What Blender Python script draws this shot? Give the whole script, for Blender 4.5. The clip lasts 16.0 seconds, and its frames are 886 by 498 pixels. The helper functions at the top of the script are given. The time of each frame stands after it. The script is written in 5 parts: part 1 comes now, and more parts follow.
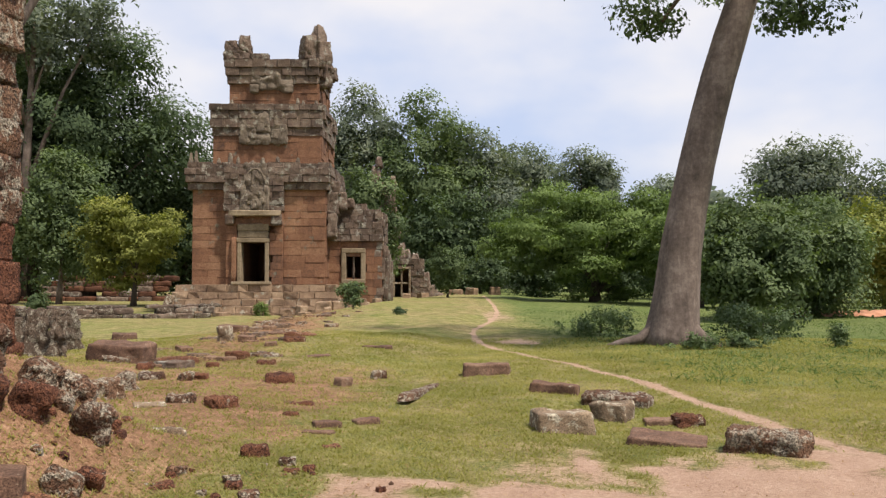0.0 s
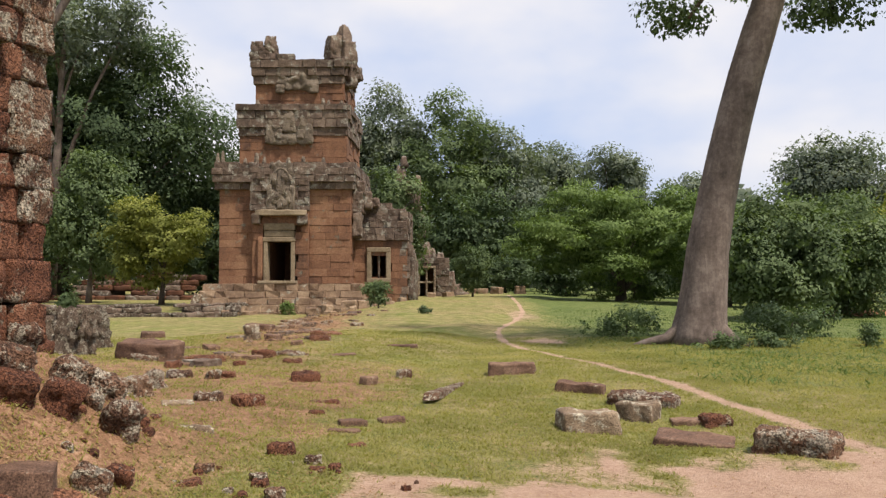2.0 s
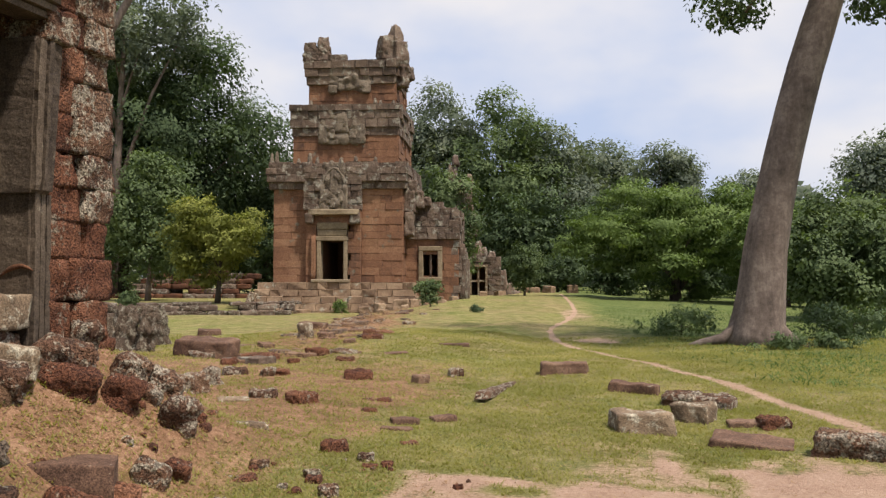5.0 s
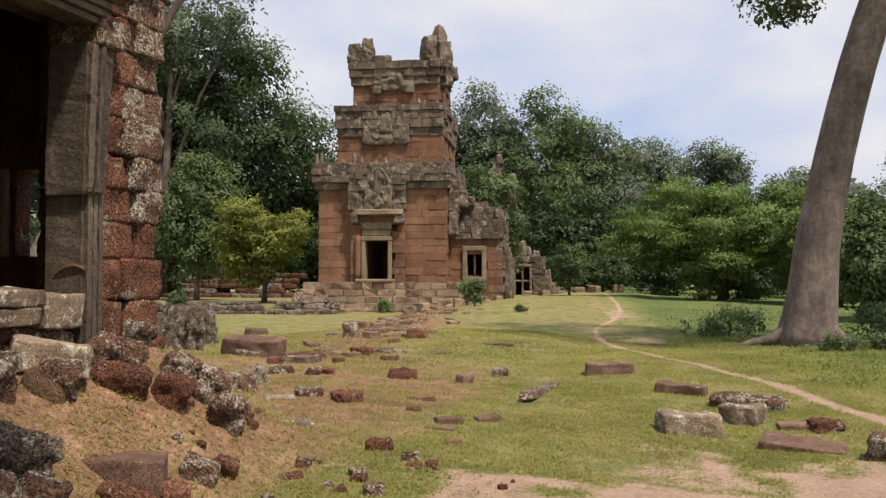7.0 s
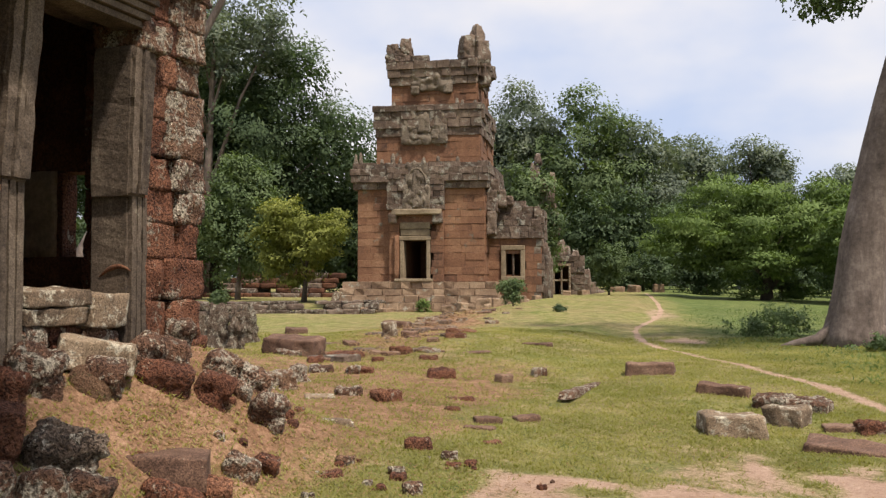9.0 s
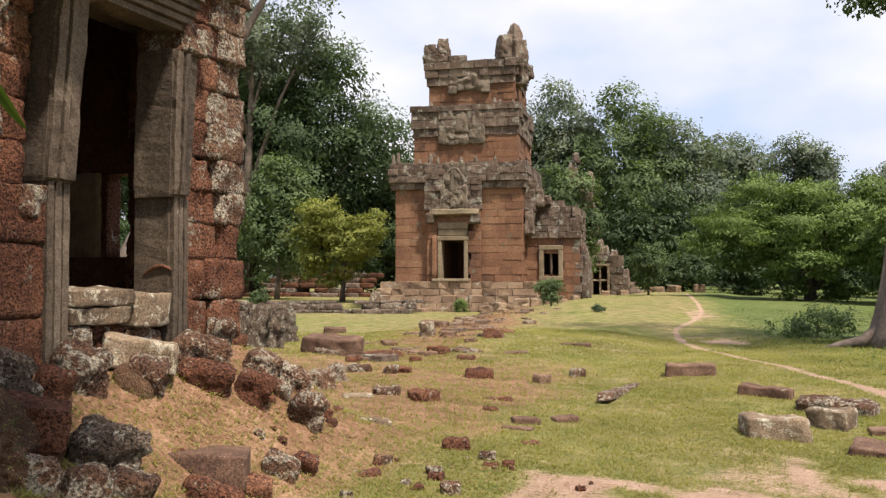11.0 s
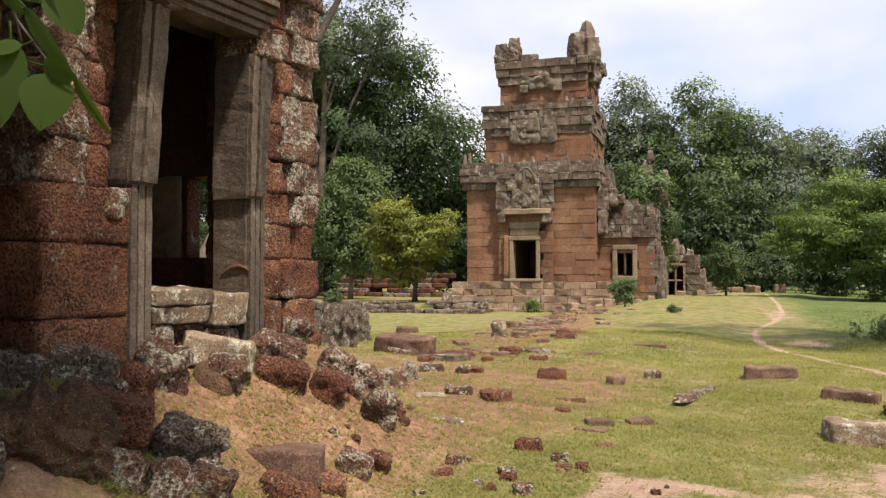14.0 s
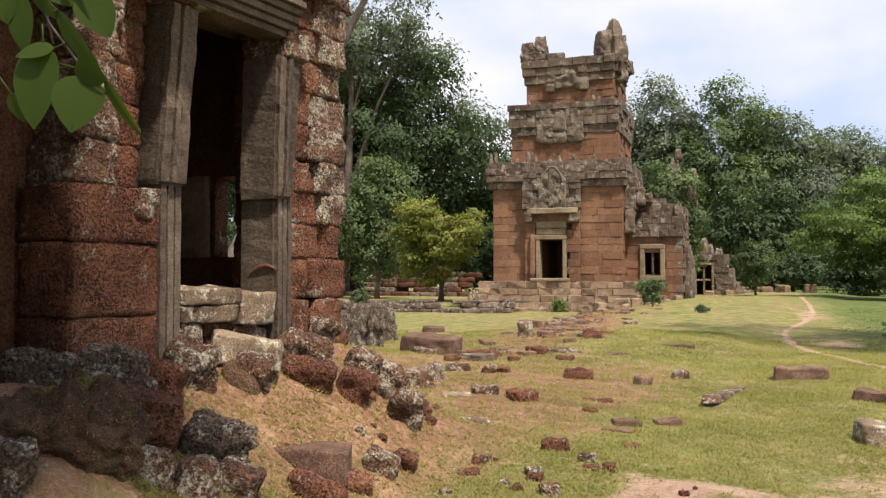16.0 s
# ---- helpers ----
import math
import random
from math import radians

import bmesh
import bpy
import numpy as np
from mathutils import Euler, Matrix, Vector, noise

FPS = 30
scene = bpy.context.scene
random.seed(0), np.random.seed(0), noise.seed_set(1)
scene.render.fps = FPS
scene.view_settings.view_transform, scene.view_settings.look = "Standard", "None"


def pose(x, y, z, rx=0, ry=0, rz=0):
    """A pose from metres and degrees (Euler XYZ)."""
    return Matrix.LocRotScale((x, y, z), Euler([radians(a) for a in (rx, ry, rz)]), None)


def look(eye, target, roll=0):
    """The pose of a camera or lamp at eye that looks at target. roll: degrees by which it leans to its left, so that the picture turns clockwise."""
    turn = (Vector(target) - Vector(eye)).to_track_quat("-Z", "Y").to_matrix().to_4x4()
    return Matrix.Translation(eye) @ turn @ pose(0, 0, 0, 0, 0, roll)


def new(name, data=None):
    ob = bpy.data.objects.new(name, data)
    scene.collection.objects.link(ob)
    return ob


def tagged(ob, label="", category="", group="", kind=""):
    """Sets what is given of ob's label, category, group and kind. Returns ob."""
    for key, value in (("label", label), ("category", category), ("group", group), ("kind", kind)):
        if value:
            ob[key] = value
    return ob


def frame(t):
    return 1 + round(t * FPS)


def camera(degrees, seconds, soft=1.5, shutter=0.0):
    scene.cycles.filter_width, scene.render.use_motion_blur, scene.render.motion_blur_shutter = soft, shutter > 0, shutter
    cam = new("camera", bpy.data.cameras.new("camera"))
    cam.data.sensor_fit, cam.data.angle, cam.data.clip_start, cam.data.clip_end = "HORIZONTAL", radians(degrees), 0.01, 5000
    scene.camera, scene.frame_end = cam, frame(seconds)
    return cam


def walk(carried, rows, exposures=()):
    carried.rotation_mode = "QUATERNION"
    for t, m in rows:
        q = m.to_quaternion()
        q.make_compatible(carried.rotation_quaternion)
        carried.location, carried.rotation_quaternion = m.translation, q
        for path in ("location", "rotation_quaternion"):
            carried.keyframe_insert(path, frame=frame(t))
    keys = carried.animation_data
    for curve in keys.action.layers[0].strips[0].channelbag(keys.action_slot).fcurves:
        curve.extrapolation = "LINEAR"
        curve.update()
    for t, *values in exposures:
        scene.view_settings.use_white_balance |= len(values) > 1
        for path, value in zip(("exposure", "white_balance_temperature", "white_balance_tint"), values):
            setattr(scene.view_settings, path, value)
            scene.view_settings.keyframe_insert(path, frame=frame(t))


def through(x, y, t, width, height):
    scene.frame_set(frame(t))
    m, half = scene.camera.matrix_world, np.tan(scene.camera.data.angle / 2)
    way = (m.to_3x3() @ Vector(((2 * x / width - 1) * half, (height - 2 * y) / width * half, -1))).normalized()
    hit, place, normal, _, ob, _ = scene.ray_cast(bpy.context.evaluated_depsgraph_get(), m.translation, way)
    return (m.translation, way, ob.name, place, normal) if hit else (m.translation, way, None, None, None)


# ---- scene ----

# ---------------------------------------------------------------- camera: a slow pan from a tripod
cam = camera(54.84, 16.0, soft=1.35)
PAN = """0.0 0.000 2.074 0.045
0.5 0.460 2.066 0.075
1.0 0.826 2.050 0.092
1.5 1.212 2.029 0.089
2.0 1.678 2.014 0.055
2.5 2.089 2.003 0.031
3.0 2.638 1.986 0.019
3.5 3.275 1.969 0.030
4.0 3.834 1.959 0.015
6.5 7.374 1.916 0.014
7.0 8.092 1.915 0.016
7.5 8.838 1.907 0.024
8.0 9.558 1.903 0.046
10.5 12.415 1.881 0.055
11.0 13.194 1.888 0.046
11.5 13.832 1.886 0.060
12.0 14.651 1.891 0.040
12.5 15.617 1.901 0.047
13.0 16.497 1.903 0.060
13.5 17.225 1.899 0.054
14.0 18.004 1.893 0.044
14.5 18.526 1.889 0.057
15.0 18.991 1.874 0.038
15.5 19.412 1.874 0.044
16.0 19.763 1.858 0.034"""
rows = []
for line in PAN.splitlines():
    t, yaw, pitch, roll = [float(v) for v in line.split()]
    rows.append((t, pose(0, 0, 1.6, 90 + pitch, roll, yaw)))
walk(cam, rows, exposures=((0.0, 0.52, 6950, 14), (4.0, 0.47, 6950, 14), (6.5, 0.39, 6950, 14), (8.0, 0.39, 6950, 14), (10.5, 0.72, 7050, 14), (16.0, 0.72, 7050, 14)))

# ---------------------------------------------------------------- sky and sun
SUN_ELEVATION, SUN_AZIMUTH = radians(61), radians(128)   # azimuth clockwise from +y
world = bpy.data.worlds.new("sky")
scene.world = world
world.use_nodes = True
wn, wl = world.node_tree.nodes, world.node_tree.links
wn.clear()
w_out = wn.new("ShaderNodeOutputWorld")
w_bg = wn.new("ShaderNodeBackground")
w_sky = wn.new("ShaderNodeTexSky")
w_sky.sky_type = "NISHITA"
w_sky.sun_disc = False
w_sky.sun_elevation, w_sky.sun_rotation = SUN_ELEVATION, SUN_AZIMUTH
w_sky.dust_density = 3.0
w_geo = wn.new("ShaderNodeTexCoord")
w_map = wn.new("ShaderNodeMapping")
w_map.inputs["Scale"].default_value = (1.0, 1.0, 1.9)
w_noise = wn.new("ShaderNodeTexNoise")
w_noise.inputs["Scale"].default_value = 2.4
w_noise.inputs["Detail"].default_value = 5.0
w_noise.inputs["Roughness"].default_value = 0.5
w_ramp = wn.new("ShaderNodeValToRGB")      # thin blue between broad bright cloud
w_ramp.color_ramp.elements[0].position, w_ramp.color_ramp.elements[0].color = 0.40, (0.44, 0.55, 0.77, 1)
w_ramp.color_ramp.elements[1].position, w_ramp.color_ramp.elements[1].color = 0.62, (0.74, 0.76, 0.80, 1)
w_gain = wn.new("ShaderNodeMix")
w_gain.data_type, w_gain.blend_type = "RGBA", "MULTIPLY"
w_gain.inputs["Factor"].default_value = 1.0
w_gain.inputs["B"].default_value = (9.2, 9.2, 9.2, 1)
w_mix = wn.new("ShaderNodeMix")
w_mix.data_type = "RGBA"
w_mix.inputs["Factor"].default_value = 0.85      # sunlit haze and cloud over the clear sky
wl.new(w_geo.outputs["Generated"], w_map.inputs["Vector"])
wl.new(w_map.outputs["Vector"], w_noise.inputs["Vector"])
wl.new(w_noise.outputs["Fac"], w_ramp.inputs["Fac"])
wl.new(w_ramp.outputs["Color"], w_gain.inputs["A"])
wl.new(w_gain.outputs["Result"], w_mix.inputs["B"])
wl.new(w_sky.outputs["Color"], w_mix.inputs["A"])
wl.new(w_mix.outputs["Result"], w_bg.inputs["Color"])
wl.new(w_bg.outputs["Background"], w_out.inputs["Surface"])
w_bg.inputs["Strength"].default_value = 0.10

sun_data = bpy.data.lights.new("sun", "SUN")
sun_data.energy, sun_data.angle, sun_data.color = 4.3, radians(4), (1.0, 0.94, 0.85)
sun = new("sun", sun_data)
sun.matrix_world = look((40 * math.sin(SUN_AZIMUTH), 40 * math.cos(SUN_AZIMUTH), 60),
                        (40 * math.sin(SUN_AZIMUTH) - math.sin(SUN_AZIMUTH) * math.cos(SUN_ELEVATION),
                         40 * math.cos(SUN_AZIMUTH) - math.cos(SUN_AZIMUTH) * math.cos(SUN_ELEVATION),
                         60 - math.sin(SUN_ELEVATION)))


# ---------------------------------------------------------------- materials
class Nodes:
    """Short hand for building a node material."""

    def __init__(self, name):
        self.mat = bpy.data.materials.new(name)
        self.mat.use_nodes = True
        self.tree = self.mat.node_tree
        self.bsdf = self.tree.nodes["Principled BSDF"]
        self.bsdf.inputs["Specular IOR Level"].default_value = 0.25

    def add(self, kind):
        return self.tree.nodes.new(kind)

    def link(self, a, b):
        self.tree.links.new(a, b)

    def position(self):
        return self.add("ShaderNodeNewGeometry").outputs["Position"]

    def noise(self, vector, scale, detail=4.0, rough=0.6):
        n = self.add("ShaderNodeTexNoise")
        n.inputs["Scale"].default_value, n.inputs["Detail"].default_value = scale, detail
        n.inputs["Roughness"].default_value = rough
        self.link(vector, n.inputs["Vector"])
        return n.outputs["Fac"]

    def ramp(self, fac, *stops):
        n = self.add("ShaderNodeValToRGB")
        ramp = n.color_ramp
        while len(ramp.elements) < len(stops):
            ramp.elements.new(0.5)
        for element, (at, colour) in zip(ramp.elements, stops):
            element.position = at
            element.color = (colour, colour, colour, 1) if isinstance(colour, (int, float)) else (*colour, 1)
        self.link(fac, n.inputs["Fac"])
        return n.outputs["Color"]

    def mix(self, fac, a, b, blend="MIX"):
        n = self.add("ShaderNodeMix")
        n.data_type, n.blend_type = "RGBA", blend
        for value, socket in ((fac, n.inputs["Factor"]), (a, n.inputs["A"]), (b, n.inputs["B"])):
            if isinstance(value, (int, float)):
                socket.default_value = value
            elif isinstance(value, tuple):
                socket.default_value = (*value, 1)
            else:
                self.link(value, socket)
        return n.outputs["Result"]

    def math(self, op, a, b=0.0):
        n = self.add("ShaderNodeMath")
        n.operation = op
        for value, socket in ((a, n.inputs[0]), (b, n.inputs[1])):
            if isinstance(value, (int, float)):
                socket.default_value = value
            else:
                self.link(value, socket)
        return n.outputs[0]

    def bump(self, height, strength, distance):
        n = self.add("ShaderNodeBump")
        n.inputs["Strength"].default_value, n.inputs["Distance"].default_value = strength, distance
        self.link(height, n.inputs["Height"])
        self.link(n.outputs["Normal"], self.bsdf.inputs["Normal"])

    def done(self, colour, rough=0.9):
        self.link(colour, self.bsdf.inputs["Base Color"])
        if isinstance(rough, (int, float)):
            self.bsdf.inputs["Roughness"].default_value = rough
        else:
            self.link(rough, self.bsdf.inputs["Roughness"])
        return self.mat


def stone_material(name, dark, mid, light, lichen, lichen_at, grain, pits=0.0, bump=0.5, depth=0.02, patch=1.3, streak=1.0, fleck=1.0):
    """Weathered stone: broad stains, grain, pits and patches of lichen."""
    m = Nodes(name)
    p = m.position()
    rnd = m.add("ShaderNodeObjectInfo").outputs["Random"]
    stretch = m.add("ShaderNodeMapping")
    stretch.inputs["Scale"].default_value = (1, 1, streak)
    m.link(p, stretch.inputs["Vector"])
    broad = m.noise(stretch.outputs["Vector"], patch, 5.0, 0.65)
    fine = m.noise(p, grain, 5.0, 0.7)
    tone = m.math("ADD", m.math("MULTIPLY", broad, 0.65), m.math("ADD", m.math("MULTIPLY", fine, 0.35), m.math("MULTIPLY", rnd, 0.12)))
    col = m.ramp(tone, (0.36, dark), (0.55, mid), (0.74, light))
    patchy = m.noise(p, patch * 2.3, 6.0, 0.75)
    speck = m.noise(p, grain * 0.55, 3.0, 0.6)
    mask = m.ramp(m.math("ADD", m.math("MULTIPLY", patchy, 0.7), m.math("MULTIPLY", speck, 0.3)),
                  (lichen_at, 0.0), (lichen_at + 0.05, 1.0))
    lich = m.mix(m.ramp(fine, (0.4, 0.0), (0.6, 1.0)), tuple(c * 0.55 for c in lichen), lichen)
    col = m.mix(mask, col, lich)
    flecks = m.ramp(m.noise(p, grain * 3.2, 3.0, 0.7), (0.34, 1 - 0.58 * fleck), (0.5, 1.0), (0.66, 1 + 0.6 * fleck))
    col = m.mix(1.0, col, flecks, "MULTIPLY")
    height = fine
    if pits:
        hole = m.ramp(m.noise(p, pits, 2.5, 0.55), (0.40, 0.0), (0.52, 1.0))
        worn = m.ramp(m.noise(p, patch * 3.1, 4.0, 0.7), (0.38, 0.25), (0.62, 0.85))
        col = m.mix(m.math("MULTIPLY", m.math("SUBTRACT", 1.0, hole), worn), col, tuple(c * 0.5 for c in dark))
        height = m.math("ADD", m.math("MULTIPLY", fine, 0.8), hole)
    m.bump(height, bump, depth)
    return m.done(col, 0.92)


def foliage_material(name, dark, mid, light, through=0.3, gloss=0.65):
    """Leaves: a colour of its own for each leaf, broad drift over the crown, light shining through."""
    m = Nodes(name)
    p = m.position()
    island = m.add("ShaderNodeNewGeometry").outputs["Random Per Island"]
    drift = m.noise(p, 0.45, 3.0, 0.6)
    tone = m.math("ADD", m.math("MULTIPLY", island, 0.15), m.math("MULTIPLY", drift, 0.95))
    col = m.ramp(tone, (0.25, dark), (0.55, mid), (0.85, light))
    m.done(col, gloss)
    m.bsdf.inputs["Specular IOR Level"].default_value = 0.12
    trans = m.add("ShaderNodeBsdfTranslucent")
    m.link(m.mix(1.0, col, (1.15, 1.25, 0.55), "MULTIPLY"), trans.inputs["Color"])
    both = m.add("ShaderNodeMixShader")
    both.inputs["Fac"].default_value = through
    m.link(m.bsdf.outputs["BSDF"], both.inputs[1])
    m.link(trans.outputs["BSDF"], both.inputs[2])
    m.link(both.outputs["Shader"], m.tree.nodes["Material Output"].inputs["Surface"])
    return m.mat


def bark_material(name, dark, mid, light, scale=1.0):
    m = Nodes(name)
    p = m.position()
    stretch = m.add("ShaderNodeMapping")
    stretch.inputs["Scale"].default_value = (scale * 4, scale * 4, scale * 0.9)
    m.link(p, stretch.inputs["Vector"])
    streak = m.noise(stretch.outputs["Vector"], 1.6, 6.0, 0.7)
    blotch = m.noise(p, scale * 1.4, 4.0, 0.6)
    mottle = m.noise(p, scale * 9.0, 5.0, 0.75)
    col = m.ramp(m.math("ADD", m.math("MULTIPLY", streak, 0.3), m.math("ADD", m.math("MULTIPLY", blotch, 0.35), m.math("MULTIPLY", mottle, 0.35))), (0.38, dark), (0.51, mid), (0.64, light))
    m.bump(m.noise(stretch.outputs["Vector"], 4.0, 6.0, 0.7), 0.5, 0.03)
    return m.done(col, 0.9)


LATERITE_WALL = stone_material("laterite_wall", (0.062, 0.036, 0.027), (0.175, 0.088, 0.051), (0.265, 0.152, 0.09), (0.19, 0.165, 0.125), 0.585, 6.0, 0.0, 0.6, 0.05, 0.55, 0.3, fleck=0.45)
LATERITE_CAP = stone_material("laterite_cornice", (0.036, 0.028, 0.023), (0.105, 0.074, 0.056), (0.195, 0.148, 0.112), (0.27, 0.25, 0.205), 0.53, 6.0, 0.0, 0.9, 0.08, 0.8, fleck=0.5)
PLINTH_STONE = stone_material("plinth_stone", (0.07, 0.043, 0.03), (0.20, 0.135, 0.088), (0.32, 0.235, 0.155), (0.34, 0.31, 0.24), 0.56, 6.0, 0.0, 0.5, 0.04, 0.8, fleck=0.35)
CARVED_STONE = stone_material("carved_sandstone", (0.055, 0.043, 0.034), (0.145, 0.115, 0.087), (0.24, 0.20, 0.15), (0.32, 0.30, 0.24), 0.55, 9.0, 0.0, 1.0, 0.08, 1.4, fleck=0.35)
FRAME_STONE = stone_material("frame_sandstone", (0.10, 0.078, 0.05), (0.20, 0.155, 0.102), (0.29, 0.235, 0.16), (0.30, 0.29, 0.24), 0.62, 8.0, 0.0, 0.3, 0.02, 1.0, fleck=0.35)
RED_LATERITE = stone_material("red_laterite", (0.05, 0.022, 0.016), (0.185, 0.075, 0.043), (0.33, 0.155, 0.088), (0.44, 0.37, 0.28), 0.57, 42.0, 52.0, 1.0, 0.04, 1.6, fleck=0.6)
LICHEN_LATERITE = stone_material("lichen_laterite", (0.055, 0.032, 0.024), (0.18, 0.095, 0.06), (0.31, 0.19, 0.12), (0.52, 0.46, 0.36), 0.49, 42.0, 50.0, 1.0, 0.04, 2.2, fleck=0.6)
EARTH_MOUND = stone_material("mossy_earth", (0.045, 0.026, 0.017), (0.12, 0.066, 0.04), (0.21, 0.125, 0.075), (0.11, 0.11, 0.04), 0.55, 34.0, 0.0, 1.0, 0.08, 3.2, fleck=1.0)
JAMB_STONE = stone_material("jamb_sandstone", (0.034, 0.026, 0.021), (0.10, 0.076, 0.056), (0.19, 0.152, 0.112), (0.28, 0.25, 0.19), 0.60, 22.0, 0.0, 0.8, 0.015, 2.6, 0.25, fleck=0.7)
PALE_BLOCK = stone_material("pale_sandstone", (0.06, 0.043, 0.030), (0.165, 0.118, 0.078), (0.27, 0.205, 0.14), (0.44, 0.40, 0.31), 0.525, 26.0, 0.0, 0.8, 0.02, 2.4)
RED_SANDSTONE = stone_material("red_sandstone", (0.05, 0.028, 0.020), (0.125, 0.073, 0.050), (0.22, 0.145, 0.098), (0.36, 0.31, 0.24), 0.60, 24.0, 0.0, 0.7, 0.018, 2.4)
GREY_STONE = stone_material("grey_lichened_stone", (0.04, 0.03, 0.023), (0.125, 0.09, 0.066), (0.22, 0.165, 0.12), (0.44, 0.40, 0.32), 0.51, 38.0, 46.0, 1.0, 0.04, 2.4, fleck=0.6)
# laterite with the shade of rooms, hollows and tree cover put into its colour
SHADE_LATERITE = stone_material("shade_darkened_laterite", (0.03, 0.014, 0.01), (0.08, 0.035, 0.02), (0.14, 0.065, 0.035), (0.14, 0.12, 0.09), 0.66, 14.0, 0.0, 0.6, 0.03, 1.2)
TREE_BARK = bark_material("pale_bark", (0.065, 0.05, 0.042), (0.14, 0.108, 0.09), (0.25, 0.205, 0.175))
DARK_BARK = bark_material("dark_bark", (0.035, 0.028, 0.02), (0.075, 0.06, 0.045), (0.13, 0.11, 0.085))
LEAF_DARK = foliage_material("leaves_deep_green", (0.028, 0.047, 0.025), (0.067, 0.101, 0.052), (0.135, 0.185, 0.092))
LEAF_MID = foliage_material("leaves_mid_green", (0.046, 0.070, 0.034), (0.104, 0.148, 0.070), (0.190, 0.245, 0.115))
LEAF_BRIGHT = foliage_material("leaves_bright_green", (0.052, 0.085, 0.028), (0.118, 0.175, 0.056), (0.20, 0.275, 0.092))
LEAF_YELLOW = foliage_material("leaves_yellow_green", (0.095, 0.115, 0.028), (0.19, 0.212, 0.055), (0.30, 0.305, 0.09))
# the grey lift of distance haze is put into these leaf colours
LEAF_HAZY = foliage_material("leaves_haze_paled_green", (0.067, 0.087, 0.071), (0.128, 0.160, 0.120), (0.235, 0.265, 0.191))
LEAF_NEAR = foliage_material("leaves_fresh_green", (0.026, 0.044, 0.009), (0.045, 0.075, 0.014), (0.075, 0.115, 0.026), 0.45, 0.4)
GRASS_BLADE = foliage_material("grass_blades", (0.125, 0.13, 0.04), (0.235, 0.225, 0.08), (0.40, 0.34, 0.17), 0.5, 0.7)
DRY_LEAF = foliage_material("dry_leaves", (0.14, 0.075, 0.042), (0.27, 0.165, 0.09), (0.46, 0.33, 0.20), 0.2, 0.7)


# ---------------------------------------------------------------- lie of the land
def smooth(a, b, v):
    k = min(1.0, max(0.0, (v - a) / (b - a)))
    return k * k * (3 - 2 * k)


RUIN_X, RUIN_Y, RUIN_TURN = -3.75, 6.10, 81.0     # foot of the ruin's door post; the wall runs along that heading


def ruin_axes(x, y):
    """Metres along the ruin's wall, and metres out in front of it."""
    ux, uy = 0.156, 0.988
    return (x - RUIN_X) * ux + (y - RUIN_Y) * uy, (x - RUIN_X) * uy - (y - RUIN_Y) * ux


def ground(x, y):
    """Height of the earth."""
    s, q = ruin_axes(x, y)
    foot = 1.5 + 1.7 * (1 - smooth(-3.2, -0.4, s))
    fall = 0.55 * min(1.0, max(0.0, q / foot)) + 0.45 * smooth(0.0, foot, q)
    bank = 0.98 * (1 - fall) * (1 - 0.85 * smooth(0.8, 2.6, s)) * smooth(-7.0, -5.0, q)
    rise = 0.30 * smooth(30, 48, y) * smooth(-7.5, -3.5, x) * (1 - smooth(4, 18, x)) - 0.22 * smooth(34, 41, y) * (1 - smooth(47, 54, y)) * (1 - smooth(-7.5, -4.5, x)) * smooth(-30, -20, x)
    near = 1 - smooth(25, 60, math.hypot(x, y))
    swell = 0.07 * math.sin(0.62 * x + 0.4) * math.sin(0.48 * y + 0.9) + 0.025 * math.sin(1.9 * x + 1.1 * y) * math.sin(1.3 * y - 0.8 * x)
    bank += min(1.0, bank * 3) * (0.022 * math.sin(7 * x + 3 * y) * math.sin(6 * y - 4 * x + 1) + 0.012 * math.sin(15 * x - 8 * y) * math.sin(13 * y + 9 * x))
    heap = 0.10 * math.exp(-((x + 3.15) ** 2 + (y - 3.15) ** 2) / 0.22)
    return bank + heap + rise + swell * (0.25 + 0.75 * near)


# ---------------------------------------------------------------- building helpers
def mesh_from(name, verts, faces, mat, smooth_faces=False):
    me = bpy.data.meshes.new(name)
    me.from_pydata([tuple(v) for v in verts], [], faces)
    me.materials.append(mat)
    if smooth_faces:
        me.polygons.foreach_set("use_smooth", [True] * len(me.polygons))
    me.update()
    return me


def part(name, bm, mat, parent, label=""):
    """Links a bmesh, or a mesh, as one object under a thing or a part."""
    if isinstance(bm, bmesh.types.BMesh):
        me = bpy.data.meshes.new(name)
        bm.to_mesh(me)
        bm.free()
        me.materials.append(mat)
    else:
        me = bm
    ob = new(name, me)
    ob.parent = parent
    return tagged(ob, label)


def thing(name, at, turn, label, category, group="", kind=""):
    ob = new(name)
    ob.matrix_world = pose(*at, 0, 0, turn)
    return tagged(ob, label, category, group, kind)


def box(bm, x0, x1, y0, y1, z0, z1, bevel=0.0):
    """A box in a bmesh; bevelled where asked."""
    made = bmesh.ops.create_cube(bm, size=1.0, matrix=Matrix.Translation(((x0 + x1) / 2, (y0 + y1) / 2, (z0 + z1) / 2)) @ Matrix.Diagonal((x1 - x0, y1 - y0, z1 - z0, 1)))
    if bevel:
        edges = list({e for v in made["verts"] for e in v.link_edges})
        bmesh.ops.bevel(bm, geom=edges, offset=bevel, segments=1, affect="EDGES", profile=0.5)
    return bm


def boxes(*dims, bevel=0.0):
    bm = bmesh.new()
    for d in dims:
        box(bm, *d, bevel=bevel)
    return bm


